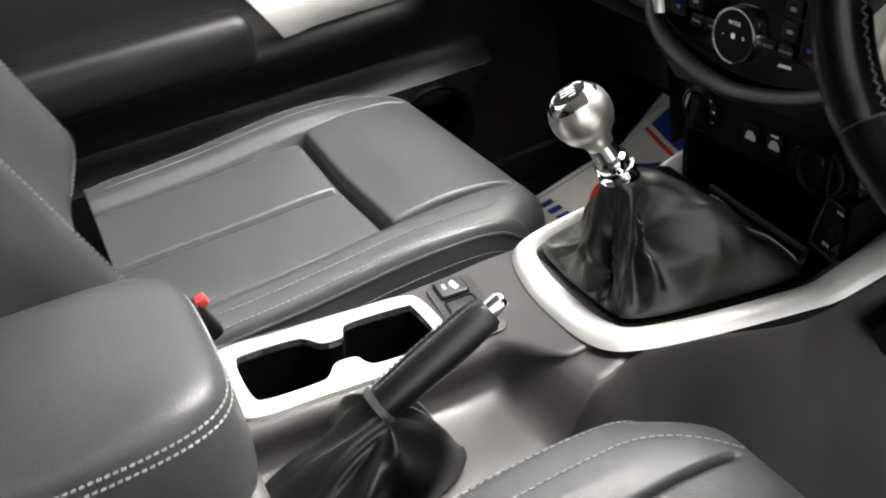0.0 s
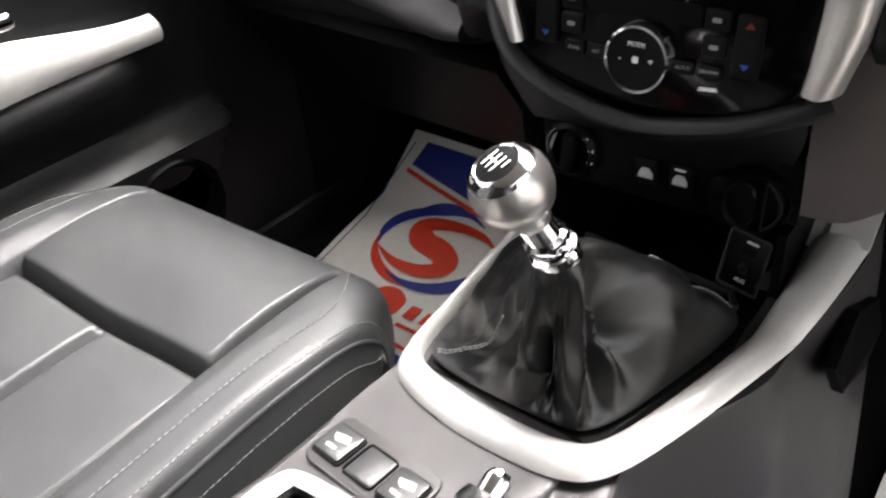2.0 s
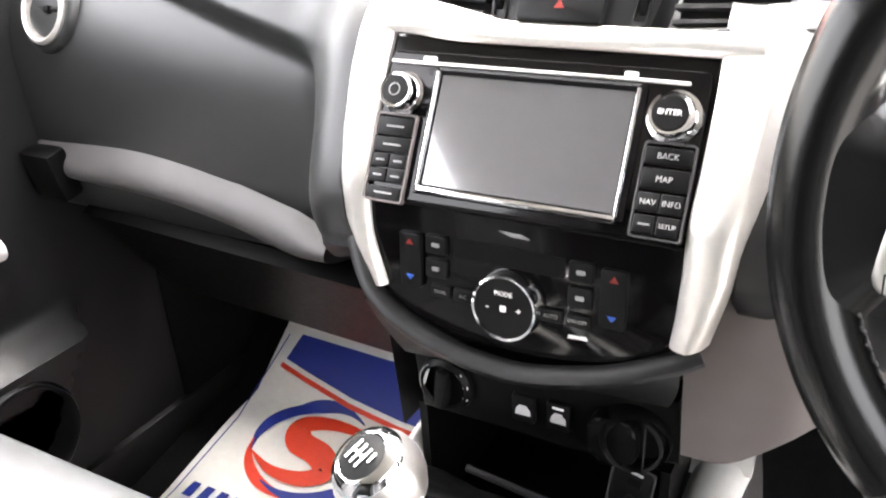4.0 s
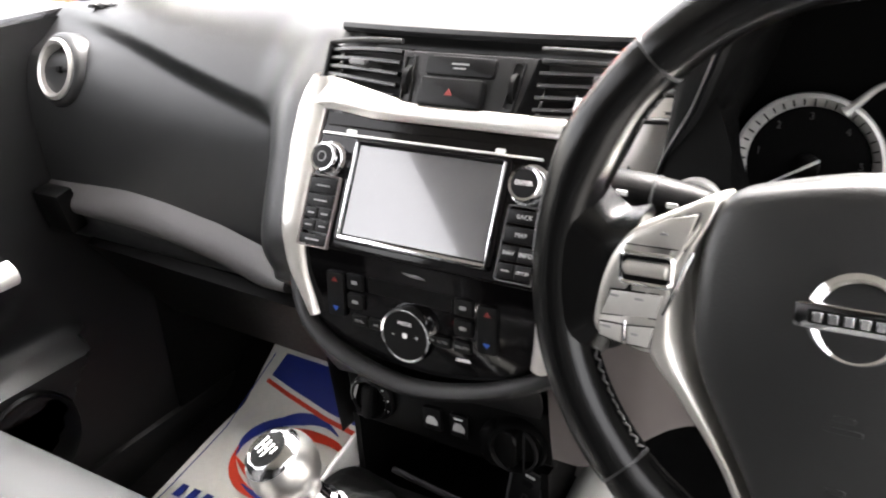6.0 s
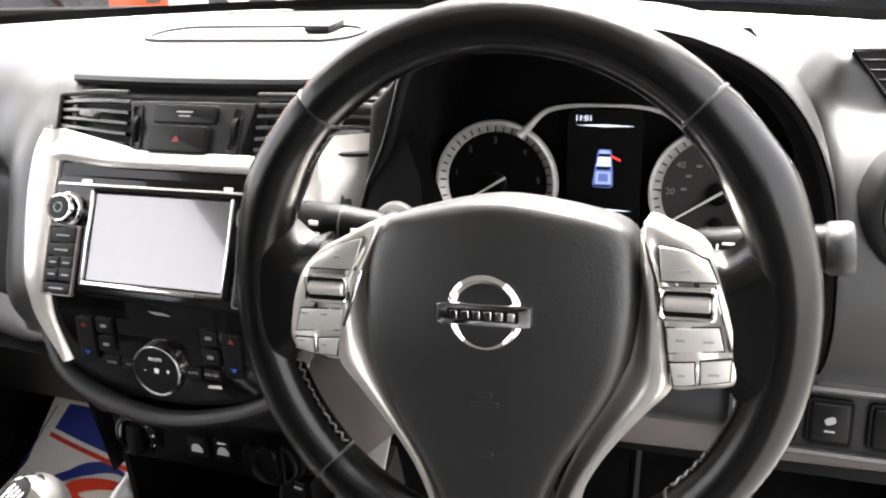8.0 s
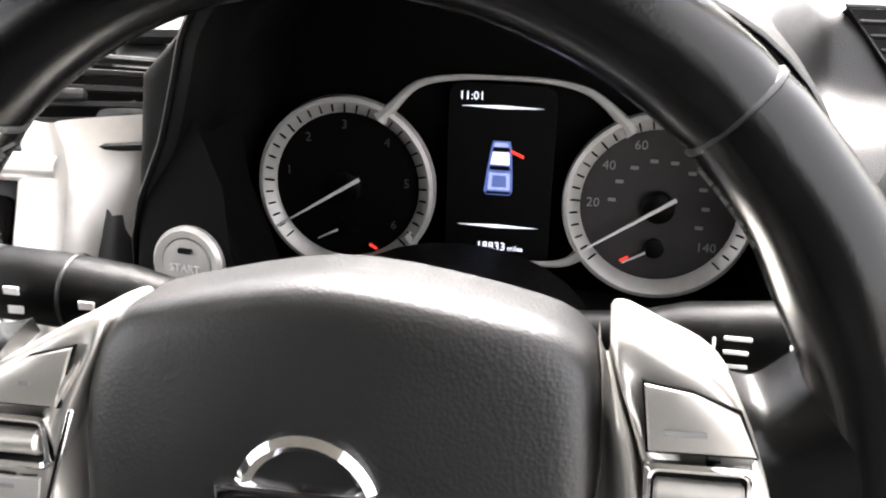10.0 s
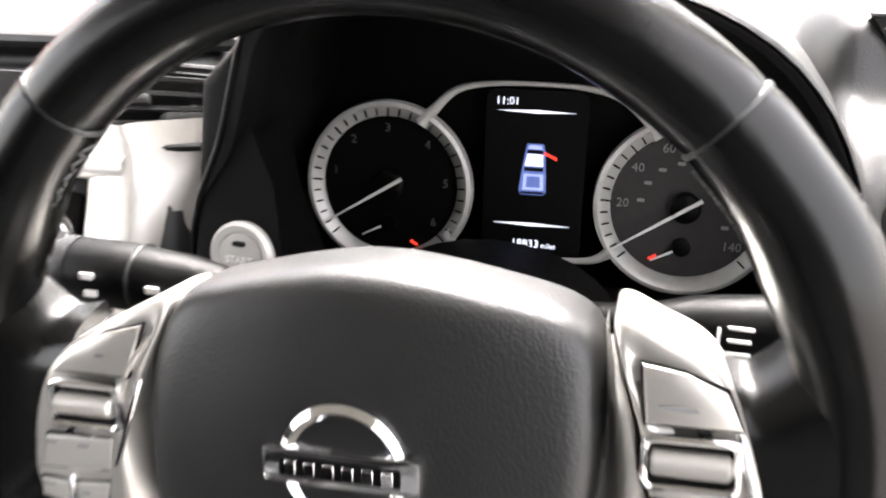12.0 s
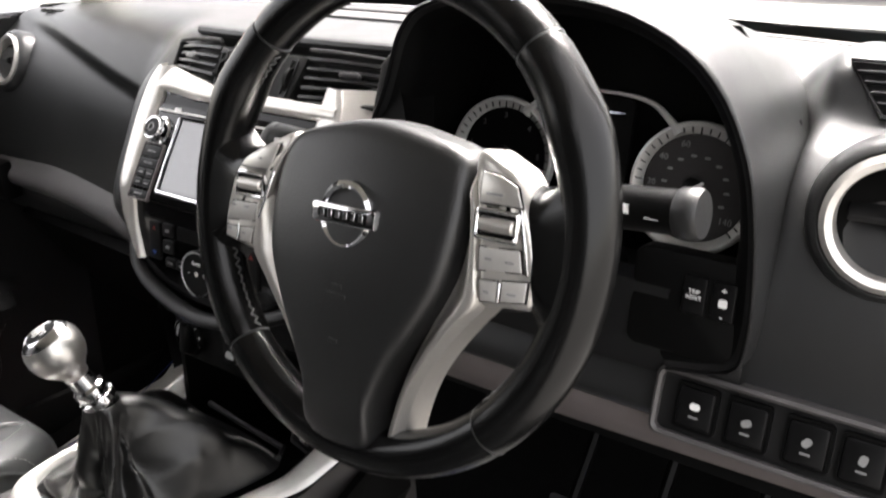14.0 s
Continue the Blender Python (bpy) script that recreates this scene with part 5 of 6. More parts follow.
n_in = [(0.037, 0.088), (0.037, 0.030), (0.030, 0.018), (0.018, 0.012), (0.018, -0.008), (0.032, -0.020), (0.037, -0.032), (0.037, -0.080), (0.026, -0.092), (-0.026, -0.092), (-0.037, -0.080), (-0.037, -0.032), (-0.032, -0.020), (-0.018, -0.008), (-0.018, 0.012), (-0.030, 0.018), (-0.037, 0.030), (-0.037, 0.088), (-0.028, 0.097), (0.028, 0.097)]
n_out = [(0.055, 0.092), (0.056, 0.050), (0.056, 0.020), (0.056, 0.010), (0.056, -0.010), (0.056, -0.030), (0.056, -0.050), (0.056, -0.092), (0.040, -0.108), (-0.040, -0.108), (-0.056, -0.092), (-0.056, -0.050), (-0.056, -0.030), (-0.056, -0.010), (-0.056, 0.010), (-0.056, 0.020), (-0.056, 0.050), (-0.055, 0.092), (-0.038, 0.110), (0.038, 0.110)]
n_in = [(x, y) for x, y, _ in spline([(a, b, 0) for a, b in n_in], 120)]
n_out = [(x, y) for x, y, _ in spline([(a, b, 0) for a, b in n_out], 120)]
part("cup_holder_trim", ring_plate(n_out, n_in, -0.004, 0.0045, 0.0015, CUP), SATIN, console, "bright silver cup holder surround")
well = bmesh.new()
lo = [well.verts.new((x, y, -0.07)) for x, y in n_in]
hi = [well.verts.new((x, y, 0.003)) for x, y in n_in]
for i in range(len(n_in)):
    j = (i + 1) % len(n_in)
    well.faces.new((lo[i], lo[j], hi[j], hi[i]))
well.faces.new(lo)
part("cup_well", well, DARK, console, "black cup wells", CUP.copy())
# heater switches ahead of the cups
HB = Matrix.Translation((-0.058, -0.350, 0.8585))
hp = part("switch_panel", prism(rrect(0.108, 0.052, 0.012, 5), -0.006, 0.0025, 0.001, 2, HB @ pose(0, 0, 0, 0, 0, -6)), CONSOLE, console, "charcoal switch panel")
for k, x in enumerate((-0.035, 0.0, 0.035)):
    m = HB @ pose(x, -0.0015 - 0.1 * x, 0.002, 0, 0, -6)
    b = part("heater_switch", prism(rrect(0.029, 0.030, 0.003, 3), 0.0, 0.005 if k != 1 else 0.002, 0.0015, 2, m), PAD, hp)
    part("switch_rim", ring_plate(rrect(0.032, 0.033, 0.004, 3), rrect(0.0295, 0.0305, 0.003, 3), 0, 0.0025, 0, m), DARK, b)
    if k != 1:
        part("seat_mark", prism([(-0.008, 0.005), (0.006, 0.008), (0.009, 0.002), (-0.002, -0.001), (-0.006, 0.001)], 0.005, 0.0054, 0, 1, m), PRINT_MID, b)
        part("level_mark", prism(rrect(0.010, 0.003, 0.0008, 2, -0.001, -0.007), 0.005, 0.0054, 0, 1, m), PRINT_MID, b)
# dark floor of the lever bay and its tray edge
part("bay_floor", rbox(0.235, 0.20, 0.006, 0, 1, pose(-0.003, 0.03, 0.795)), DARK, console)
part("lever_bay", prism([(-0.113, -0.03), (0.106, -0.03), (0.110, -0.08), (0.068, -0.243), (-0.095, -0.240), (-0.115, -0.16)], 0.852, 0.8595, 0, 1), DARK, console)
part("bay_rim", tube([(-0.07, -0.012, 0.868), (0.0, -0.022, 0.870), (0.085, -0.030, 0.870), (0.094, -0.045, 0.869), (0.088, -0.075, 0.866)], 0.004, 8), PLASTIC, console)
# solid black plate, no hollow: the pocket's shade put in as colour
part("pocket_shade", loft([[Vector((x - 0.010 * k, y, z)) for x, y, z in ((0.183, -0.040, 0.835), (0.181, 0.020, 0.855), (0.186, 0.075, 0.835), (0.194, 0.078, 0.800), (0.192, 0.050, 0.772), (0.189, -0.015, 0.790))] for k in (1, 0)]), DARK, console, "dark plate painted as the shade in a side pocket")

# ---- gear lever ----
gear = thing("gear_lever", (0.0, -0.13, 0.86), "gear lever with a silver ball knob and black leather boot", "gear lever")
GB = Vector((0.002, -0.240, 1.063))
gdir = (GB - Vector((0.020, -0.205, 0.985))).normalized()
GM = Matrix.Translation(GB) @ gdir.to_track_quat("Z", "Y").to_matrix().to_4x4()
part("knob", lathe([(0.0125, -0.036), (0.0135, -0.030), (0.0165, -0.0255), (0.0235, -0.0175), (0.0275, -0.008), (0.0288, 0.001), (0.0278, 0.009), (0.0245, 0.0165)], 48, GM), BRUSHED, gear, "satin alloy knob")
cap = part("knob_cap", lathe([(0.0245, 0.0163), (0.0225, 0.0195), (0.018, 0.0232), (0.0165, 0.0238), (0.0155, 0.0232)], 48, GM), CHROME, gear, "polished cap")
part("shift_plate", lathe([(0.0158, 0.0228), (0.008, 0.0250), (0, 0.0256)], 32, GM), GAUGE_FACE, cap, "dark shift pattern plate")
part("shift_pattern", merge(*[rbox(0.0016, 0.014, 0.0008, 0.0003, 1, GM @ pose(x, 0, 0.0258)) for x in (-0.0065, -0.001, 0.0045)] + [rbox(0.013, 0.0016, 0.0008, 0.0003, 1, GM @ pose(-0.001, 0, 0.0259)), rbox(0.0016, 0.007, 0.0008, 0.0003, 1, GM @ pose(0.009, 0.0035, 0.0252))]), PRINT, cap, "white shift pattern")
part("neck", lathe([(0.0145, -0.085), (0.0150, -0.062), (0.0165, -0.058), (0.0165, -0.053), (0.0135, -0.050), (0.0125, -0.034)], 32, GM), CHROME, gear, "chrome neck")
part("neck_collar", lathe([(0.016, -0.074), (0.0185, -0.073), (0.0185, -0.066), (0.016, -0.065)], 32, GM), CHROME, gear, "chrome collar")
part("reverse_lug", rbox(0.007, 0.008, 0.010, 0.002, 2, GM @ pose(0.019, 0.004, -0.068)), CHROME, gear)
BASE_LOOP = [(x, y, 0.864) for x, y, _ in spline([(0.104, -0.060, 0), (0.06, -0.035, 0), (-0.02, -0.030, 0), (-0.09, -0.04, 0), (-0.112, -0.09, 0), (-0.110, -0.17, 0), (-0.098, -0.226, 0), (-0.05, -0.241, 0), (0.03, -0.243, 0), (0.064, -0.228, 0), (0.086, -0.165, 0)], 240)]
top_c = GB + gdir * -0.074


def boot(u, v):
    k = round(u * 240) % 240
    b = Vector(BASE_LOOP[k])
    ang = math.atan2(b.y - top_c.y, b.x - top_c.x)
    t = Vector((top_c.x + 0.0185 * math.cos(ang), top_c.y + 0.0185 * math.sin(ang), top_c.z))
    s = v
    w = s ** 1.0
    p = t.lerp(b, w)
    shoulder = smooth(-0.35, 0.55, math.sin(ang + 0.35))
    p.z = t.z + (b.z - t.z) * (shoulder * (0.45 * s + 0.55 * s * s) + (1 - shoulder) * (0.75 * s + 0.25 * (1 - (1 - s) ** 2)))
    body = math.sin(math.pi * min(1, s * 1.02)) ** 0.8
    fold = lambda q: 0.5 - math.sqrt(math.sin(q) ** 2 + 0.009)
    ripple = 0.030 * fold(2.0 * ang + 1.2 * s + 0.4) + 0.014 * fold(3.5 * ang - 1.8 * s + 1.0) * s + 0.008 * fold(6.0 * ang + 3.0 * s) * smooth(0.45, 0.9, s) + 0.016 * fold(4.5 * ang + 2.6 * s + 0.9) * smooth(0.1, 0.5, s)
    out = Vector((math.cos(ang), math.sin(ang), 0.55))
    nz = noise.noise(Vector((p.x * 16, p.y * 16, p.z * 10))) * 0.010 - 0.006 * abs(noise.noise(Vector((3 * ang, 4 * s + 2, 0.5)))) - 0.004 * abs(noise.noise(Vector((p.x * 34 + 3, p.y * 34, p.z * 20))))
    p += out * (ripple * body * (0.35 + 0.65 * s) + nz * body)
    p += Vector((0, 0, 0.012)) * math.exp(-((s - 0.80) / 0.12) ** 2) * (0.5 + 0.5 * math.sin(3 * ang + 1.1))
    p.z = max(p.z, 0.861)
    return p


bo = sheet(boot, 240, 70)
bmesh.ops.remove_doubles(bo, verts=bo.verts, dist=0.0002)
part("boot", bo, BOOT, gear, "creased black leather boot", sharp=80)
for du in (0.02, 0.545):
    for off in (-0.004, 0.004):
        path = [boot(du + off + 0.02 * math.sin(3 * s), s) + Vector((0, 0, 0.0016)) for s in [0.42 + 0.55 * k / 22 for k in range(23)]]
        part("stitching", stitches(path, 0.004, 0.002, 0.0005), THREAD, gear)

# ---- handbrake ----
hb = thing("handbrake", (0.08, -0.50, 0.84), "leather-wrapped handbrake lever with a silver release button", "handbrake")
tip, piv = Vector((0.086, -0.392, 0.972)), Vector((0.079, -0.575, 0.885))
d = (tip - piv).normalized()
L = (tip - piv).length
part("grip", tube([piv + d * L * t for t in (0.40, 0.46, 0.58, 0.70, 0.85, 0.95, 0.985)], [0.0150, 0.0165, 0.0172, 0.0178, 0.0172, 0.0158, 0.013], 20), BOOT, hb, "black leather grip")
part("release_button", tube([tip - d * 0.004, tip + d * 0.008, tip + d * 0.012], [0.0085, 0.0085, 0.006], 18), CHROME, hb, "chrome release button")
side_v = d.cross(Vector((0, 0, 1))).normalized()
upv = side_v.cross(d)
for off in (-0.0035, 0.0035):
    part("grip_stitching", stitches([piv + d * L * t + upv * 0.0172 - side_v * (0.004 - off) for t in [0.44 + 0.50 * k / 20 for k in range(21)]], 0.0035, 0.0022, 0.0009), THREAD_DARK, hb)
part("grip_ring", tube([piv + d * L * 0.39, piv + d * L * 0.42], 0.0188, 20), LEATHER, hb)


def brake_boot(u, v):
    a = 2 * math.pi * u
    c0 = piv + d * L * 0.40
    base = Vector((0.072 + 0.046 * math.cos(a), -0.545 + 0.115 * math.sin(a), 0.818))
    top = c0 + side_v * (0.018 * math.cos(a)) + upv * (0.018 * math.sin(a))
    p = top.lerp(base, v)
    bulge = math.sin(math.pi * v)
    p += Vector((math.cos(a), 0.5 * math.sin(a), 0.6)) * (0.014 * bulge + 0.006 * bulge * math.sin(4 * a + 5 * v) + 0.004 * bulge * math.sin(9 * a - 4 * v))
    return p


bb = sheet(brake_boot, 64, 24)
bmesh.ops.remove_doubles(bb, verts=bb.verts, dist=0.0002)
part("boot", bb, BOOT, hb, "loose black leather boot", sharp=80)
for u in (0.23, 0.27):
    part("boot_stitching", stitches([brake_boot(u, 0.1 + 0.85 * k / 20) + Vector((0, 0, 0.0012)) for k in range(21)], 0.004, 0.0022, 0.0007), THREAD, hb)

# ---- armrest box ----
arm = thing("armrest_box", (-0.01, -0.78, 0.80), "padded grey-black leather armrest lid with double stitching", "armrest")


LID = spline([(0.90, 0.875, 0), (0.97, 0.885, 0), (1.0, 0.91, 0), (1.0, 0.955, 0), (0.985, 0.985, 0), (0.93, 1.002, 0), (0.75, 1.010, 0), (0.4, 1.014, 0), (0.0, 1.015, 0)], 24, False)


def lid(u, v):
    a = 2 * math.pi * u
    c, s = math.cos(a), math.sin(a)
    k = (abs(c) ** 5 + abs(s) ** 5) ** (-1 / 5)
    w, l = 0.112, 0.17
    prof = LID[round(v * 24)]
    return Vector((-0.008 + w * c * k * prof[0], -0.770 + l * s * k * prof[0] * (1.0), prof[1] + 0.02 * (-0.6 - (-0.770 + l * s * k * prof[0]))))


ld = sheet(lid, 96, 24)
bmesh.ops.remove_doubles(ld, verts=ld.verts, dist=0.0002)
part("lid", ld, LEATHER, arm, sharp=70)
for v in (0.50, 0.44):
    part("stitching", stitches([lid(k / 96, v) + Vector((0, 0, 0.0006)) for k in range(97)], 0.0036, 0.0020, 0.0011), THREAD, arm)
part("box", rbox(0.21, 0.34, 0.12, 0.015, 3, pose(-0.008, -0.775, 0.83)), LOWER, arm)

# ---- seats ----


def make_seat(name, cx, yf, label, back_y, zc=0.0):
    seat = thing(name, (cx, yf - 0.30, 0.5), label, "seat", "front seats")
    half = 0.262
    PROF = spline([(0.018, 0.66, 0), (0.004, 0.72, 0), (0.000, 0.785, 0), (0.010, 0.826, 0), (0.040, 0.846, 0), (0.10, 0.852, 0), (0.22, 0.846, 0), (0.36, 0.836, 0), (0.52, 0.832, 0)], 256, False)

    def surf(a, b):
        """a: across, -1..1; b: 0 at the front's foot, 1 at the back."""
        w = half - 0.016 * smooth(0.25, 0.0, b) - 0.01 * smooth(0.6, 1.0, b)
        prof = PROF[round(b * 256)]
        y, z = yf - prof[0], prof[1]
        top = smooth(0.80, 0.84, z)
        side = abs(a)
        bol = smooth(0.60, 0.74, side) * smooth(1.02, 0.86, side)
        z += top * (0.013 * bol * smooth(0.04, 0.22, yf - y) - 0.008 * (1 - smooth(0.0, 0.55, side)) * smooth(0.10, 0.2, yf - y))
        # creases
        z -= top * 0.012 * math.exp(-((side - 0.62) / 0.010) ** 2) * smooth(0.02, 0.05, yf - y)
        if side < 0.62:
            z -= top * (0.013 * math.exp(-((yf - y - 0.207) / 0.0035) ** 2) + 0.012 * smooth(0.199, 0.207, yf - y) * math.exp(-max(0.0, yf - y - 0.207) / 0.09))
            z -= top * 0.010 * math.exp(-((side - 0.02) / 0.012) ** 2) * smooth(0.205, 0.23, yf - y)
            z += top * 0.007 * math.sin(math.pi * smooth(0.02, 0.26, yf - y)) * smooth(0.205, 0.195, yf - y)
        # rolled outer edges and rounded front corners
        edge = smooth(0.90, 1.0, side)
        z -= (0.075 * edge ** 1.5) * top
        y -= 0.075 * smooth(0.64, 1.0, side) ** 2 * smooth(0.34, 0.0, yf - y)
        z -= 0.006 * smooth(0.7, 1.0, side) * smooth(0.10, 0.0, yf - y)
        return Vector((cx + a * w, y, z + zc))

    na, nb = 180, 256
    body = sheet(lambda u, v: surf(2 * u - 1, v), na, nb)
    # valance down the sides
    side_bm = bmesh.new()
    for sgn in (-1, 1):
        rows = []
        for j in range(nb + 1):
            p = surf(sgn, j / nb)
            rows.append([side_bm.verts.new(p + Vector((sgn * 0.004 * math.sin(math.pi * k / 5), 0, -(p.z - zc - 0.62) * k / 5))) for k in range(6)])
        for r, q in zip(rows, rows[1:]):
            for k in range(5):
                side_bm.faces.new((r[k], q[k], q[k + 1], r[k + 1]))
    part("cushion", body, LEATHER, seat, "creased black leather cushion", sharp=75)
    # same leather as the cushion; the blacker material paints in the sides' shade
    part("side_panel", side_bm, BOOT, seat, "black leather cushion sides, darkened for shade", sharp=75)
    for sgn in (-1, 1):
        part("piping", tube([surf(sgn * 0.935, b) + Vector((0, 0, 0.001)) for b in [0.16 + 0.82 * k / 40 for k in range(41)]], 0.0022, 6), LEATHER, seat)
        for off in (0.90, 0.955):
            part("stitching", stitches([surf(sgn * off, b) + Vector((0, 0, 0.0012)) for b in [0.20 + 0.78 * k / 60 for k in range(61)]], 0.0045, 0.0025, 0.0006), THREAD, seat)
        part("bolster_stitching", stitches([surf(sgn * (0.80 - 0.16 * smooth(0.62, 0.42, b)), b) + Vector((0, 0, 0.0012)) for b in [0.42 + 0.55 * k / 40 for k in range(41)]], 0.0045, 0.0025, 0.0006), THREAD, seat)
    part("base", rbox(0.44, 0.44, 0.17, 0.02, 2, pose(cx, yf - 0.30, 0.60 + zc * 0.5)), DARK, seat, "black seat base")
    # backrest
    lean = 0.36

    def back(a, b):
        h = b * 0.66
        w = 0.250 - 0.045 * smooth(0.35, 0.66, h) - 0.03 * smooth(0.1, 0.0, h)
        side = abs(a)
        wrap = 0.085 * smooth(0.52, 0.86, side) * smooth(0.66, 0.40, h) * smooth(-0.02, 0.12, h) - 0.13 * smooth(0.88, 1.0, side)
        groove = 0.008 * math.exp(-((side - 0.55) / 0.03) ** 2)
        y = back_y - lean * h + wrap - groove - 0.05 * smooth(0.58, 0.66, h)
        return Vector((cx + a * w, y, 0.82 + zc + h))

    front = sheet(lambda u, v: back(2 * u - 1, v), 60, 40)
    rear = sheet(lambda u, v: Vector((cx + (2 * u - 1) * 0.25 * (1 - 0.18 * v), back_y - 0.13 - lean * v * 0.66, 0.80 + zc + 0.66 * v)), 8, 8)
    part("backrest", front, LEATHER, seat, "black leather backrest with side bolsters", sharp=70)
    part("back_shell", rear, PLASTIC, seat)
    for sgn in (-1, 1):
        part("back_stitching", stitches([back(sgn * 0.86, b) + Vector((0, 0.0015, 0)) for b in [0.05 + 0.85 * k / 50 for k in range(51)]], 0.0045, 0.0025, 0.0008), THREAD, seat)
    hr = part("headrest", rbox(0.26, 0.10, 0.17, 0.045, 4, pose(cx, back_y - lean * 0.78 - 0.03, 0.82 + zc + 0.78, -12)), LEATHER, seat)
    for x in (-0.06, 0.06):
        part("headrest_post", tube([(cx + x, back_y - lean * 0.62 - 0.05, 0.82 + zc + 0.62), (cx + x, back_y - lean * 0.74 - 0.04, 0.82 + zc + 0.74)], 0.006, 10), CHROME, hr)
    return seat


make_seat("passenger_seat", -0.43, -0.135, "black leather passenger seat with pale stitching", -0.690)
make_seat("driver_seat", 0.425, -0.262, "black leather driver's seat with pale stitching", -0.830, 0.055)

bk = thing("belt_buckle", (-0.178, -0.60, 0.85), "black seat belt buckle with a red release button", "seat belt")
part("buckle", rbox(0.022, 0.026, 0.050, 0.006, 3, pose(-0.180, -0.594, 0.880, 20, 0, 0)), BUTTON, bk)
part("release_button", rbox(0.014, 0.012, 0.012, 0.003, 2, pose(-0.180, -0.586, 0.904, 20, 0, 0)), RED, bk, "red release button")
part("stem", rbox(0.02, 0.03, 0.12, 0.005, 2, pose(-0.175, -0.625, 0.82, 12)), DARK, bk)

# ---- paper mats on the floor ----


def mat_point(x, y, lift=0.0):
    z = floor_height(y) + 0.006 + 0.004 * math.sin(9 * x + 4 * y) * smooth(-0.1, 0.2, y)
    return Vector((x, y, z + lift))


pm = thing("paper_floor_mat", (-0.48, 0.15, FLOOR_Z), "white printed paper floor mat curling up the footwell", "floor mat", "paper mats")
part("sheet", sheet(lambda u, v: mat_point(-0.685 + 0.40 * u, -0.22 + 0.66 * v), 16, 44, 0.0012), PAPER, pm, "white paper sheet")


def printed(name, outline, mat, parent, lift=0.0022, label=""):
    """A printed patch: an outline in plan, laid on the mat."""
    bm = prism(outline, 0, 0.0001, 0, 1)
    bmesh.ops.triangulate(bm, faces=bm.faces)
    bmesh.ops.subdivide_edges(bm, edges=bm.edges, cuts=3, use_grid_fill=True)
    for v in bm.verts:
        q = mat_point(v.co.x, v.co.y, lift + v.co.z)
        v.co = q
    return part(name, bm, mat, parent, label)


def band(cx, cy, rx, ry, a0, a1, w0, w1, n=22):
    """A crescent between two ellipse arcs."""
    out = [(cx + rx * math.cos(radians(a0 + (a1 - a0) * k / n)), cy + ry * math.sin(radians(a0 + (a1 - a0) * k / n))) for k in range(n + 1)]
    inn = []
    for k in range(n, -1, -1):
        t = k / n
        w = w0 + (w1 - w0) * math.sin(math.pi * t)
        inn.append((cx + (rx - w) * math.cos(radians(a0 + (a1 - a0) * t)), cy + (ry - w) * math.sin(radians(a0 + (a1 - a0) * t))))
    return out + inn


LX, LY = -0.508, 0.255
def stroke(name, path, widths, mat, lift=0.0022):
    """A printed stroke along a path in plan, of changing width."""
    pts = spline([(x, y, 0) for x, y in path], 48, False)
    wid = spline([(w, 0, 0) for w in widths], 48, False)
    bm = bmesh.new()
    rows = []
    for k, p in enumerate(pts):
        a, b = Vector(pts[max(0, k - 1)]), Vector(pts[min(48, k + 1)])
        t = (b - a).normalized()
        n = Vector((-t.y, t.x, 0)) * max(0.0005, wid[k][0]) / 2
        rows.append([bm.verts.new(mat_point(*(Vector(p) + n * f).xy, lift)) for f in (-1, -0.33, 0.33, 1)])
    for r, q in zip(rows, rows[1:]):
        for i in range(3):
            bm.faces.new((r[i], r[i + 1], q[i + 1], q[i]))
    part(name, bm, mat, pm)


def ell(cx, cy, rx, ry, a0, a1, n=8):
    return [(cx + rx * math.cos(radians(a0 + (a1 - a0) * k / n)), cy + ry * math.sin(radians(a0 + (a1 - a0) * k / n))) for k in range(n + 1)]


stroke("emblem_arc", ell(LX, LY, 0.105, 0.088, 62, 205), [0.002, 0.016, 0.026, 0.022, 0.002], INK_BLUE)
stroke("emblem_arc", ell(LX, LY, 0.108, 0.092, 190, 300), [0.002, 0.014, 0.018, 0.012, 0.001], INK_RED)
stroke("emblem_arc", ell(LX + 0.004, LY, 0.108, 0.090, 245, 385), [0.002, 0.016, 0.026, 0.020, 0.002], INK_BLUE, 0.0026)
stroke("emblem_curve", [(LX + 0.100, LY + 0.038), (LX + 0.055, LY + 0.058), (LX - 0.005, LY + 0.056), (LX - 0.045, LY + 0.034), (LX - 0.028, LY + 0.004), (LX + 0.018, LY - 0.006), (LX + 0.046, LY - 0.030), (LX + 0.018, LY - 0.056), (LX - 0.040, LY - 0.060), (LX - 0.092, LY - 0.040)], [0.003, 0.016, 0.028, 0.038, 0.044, 0.044, 0.038, 0.028, 0.016, 0.002], INK_RED, 0.0030)
printed("top_band", [(-0.655, 0.385), (-0.60, 0.375), (-0.50, 0.360), (-0.40, 0.352), (-0.31, 0.350), (-0.31, 0.425), (-0.645, 0.425)], INK_BLUE, pm)
printed("top_line", [(-0.66, 0.372), (-0.60, 0.361), (-0.50, 0.346), (-0.40, 0.338), (-0.31, 0.336), (-0.31, 0.343), (-0.40, 0.345), (-0.50, 0.353), (-0.60, 0.368), (-0.66, 0.379)], INK_RED, pm)
for k in range(4):
    printed("word_bar", [(-0.655 + 0.029 * k, 0.108), (-0.637 + 0.029 * k, 0.108), (-0.635 + 0.029 * k, 0.134), (-0.651 + 0.029 * k, 0.134)], INK_BLUE, pm)
printed("word_mark", band(-0.505, 0.122, 0.034, 0.030, 20, 330, 0.004, 0.015), INK_RED, pm)
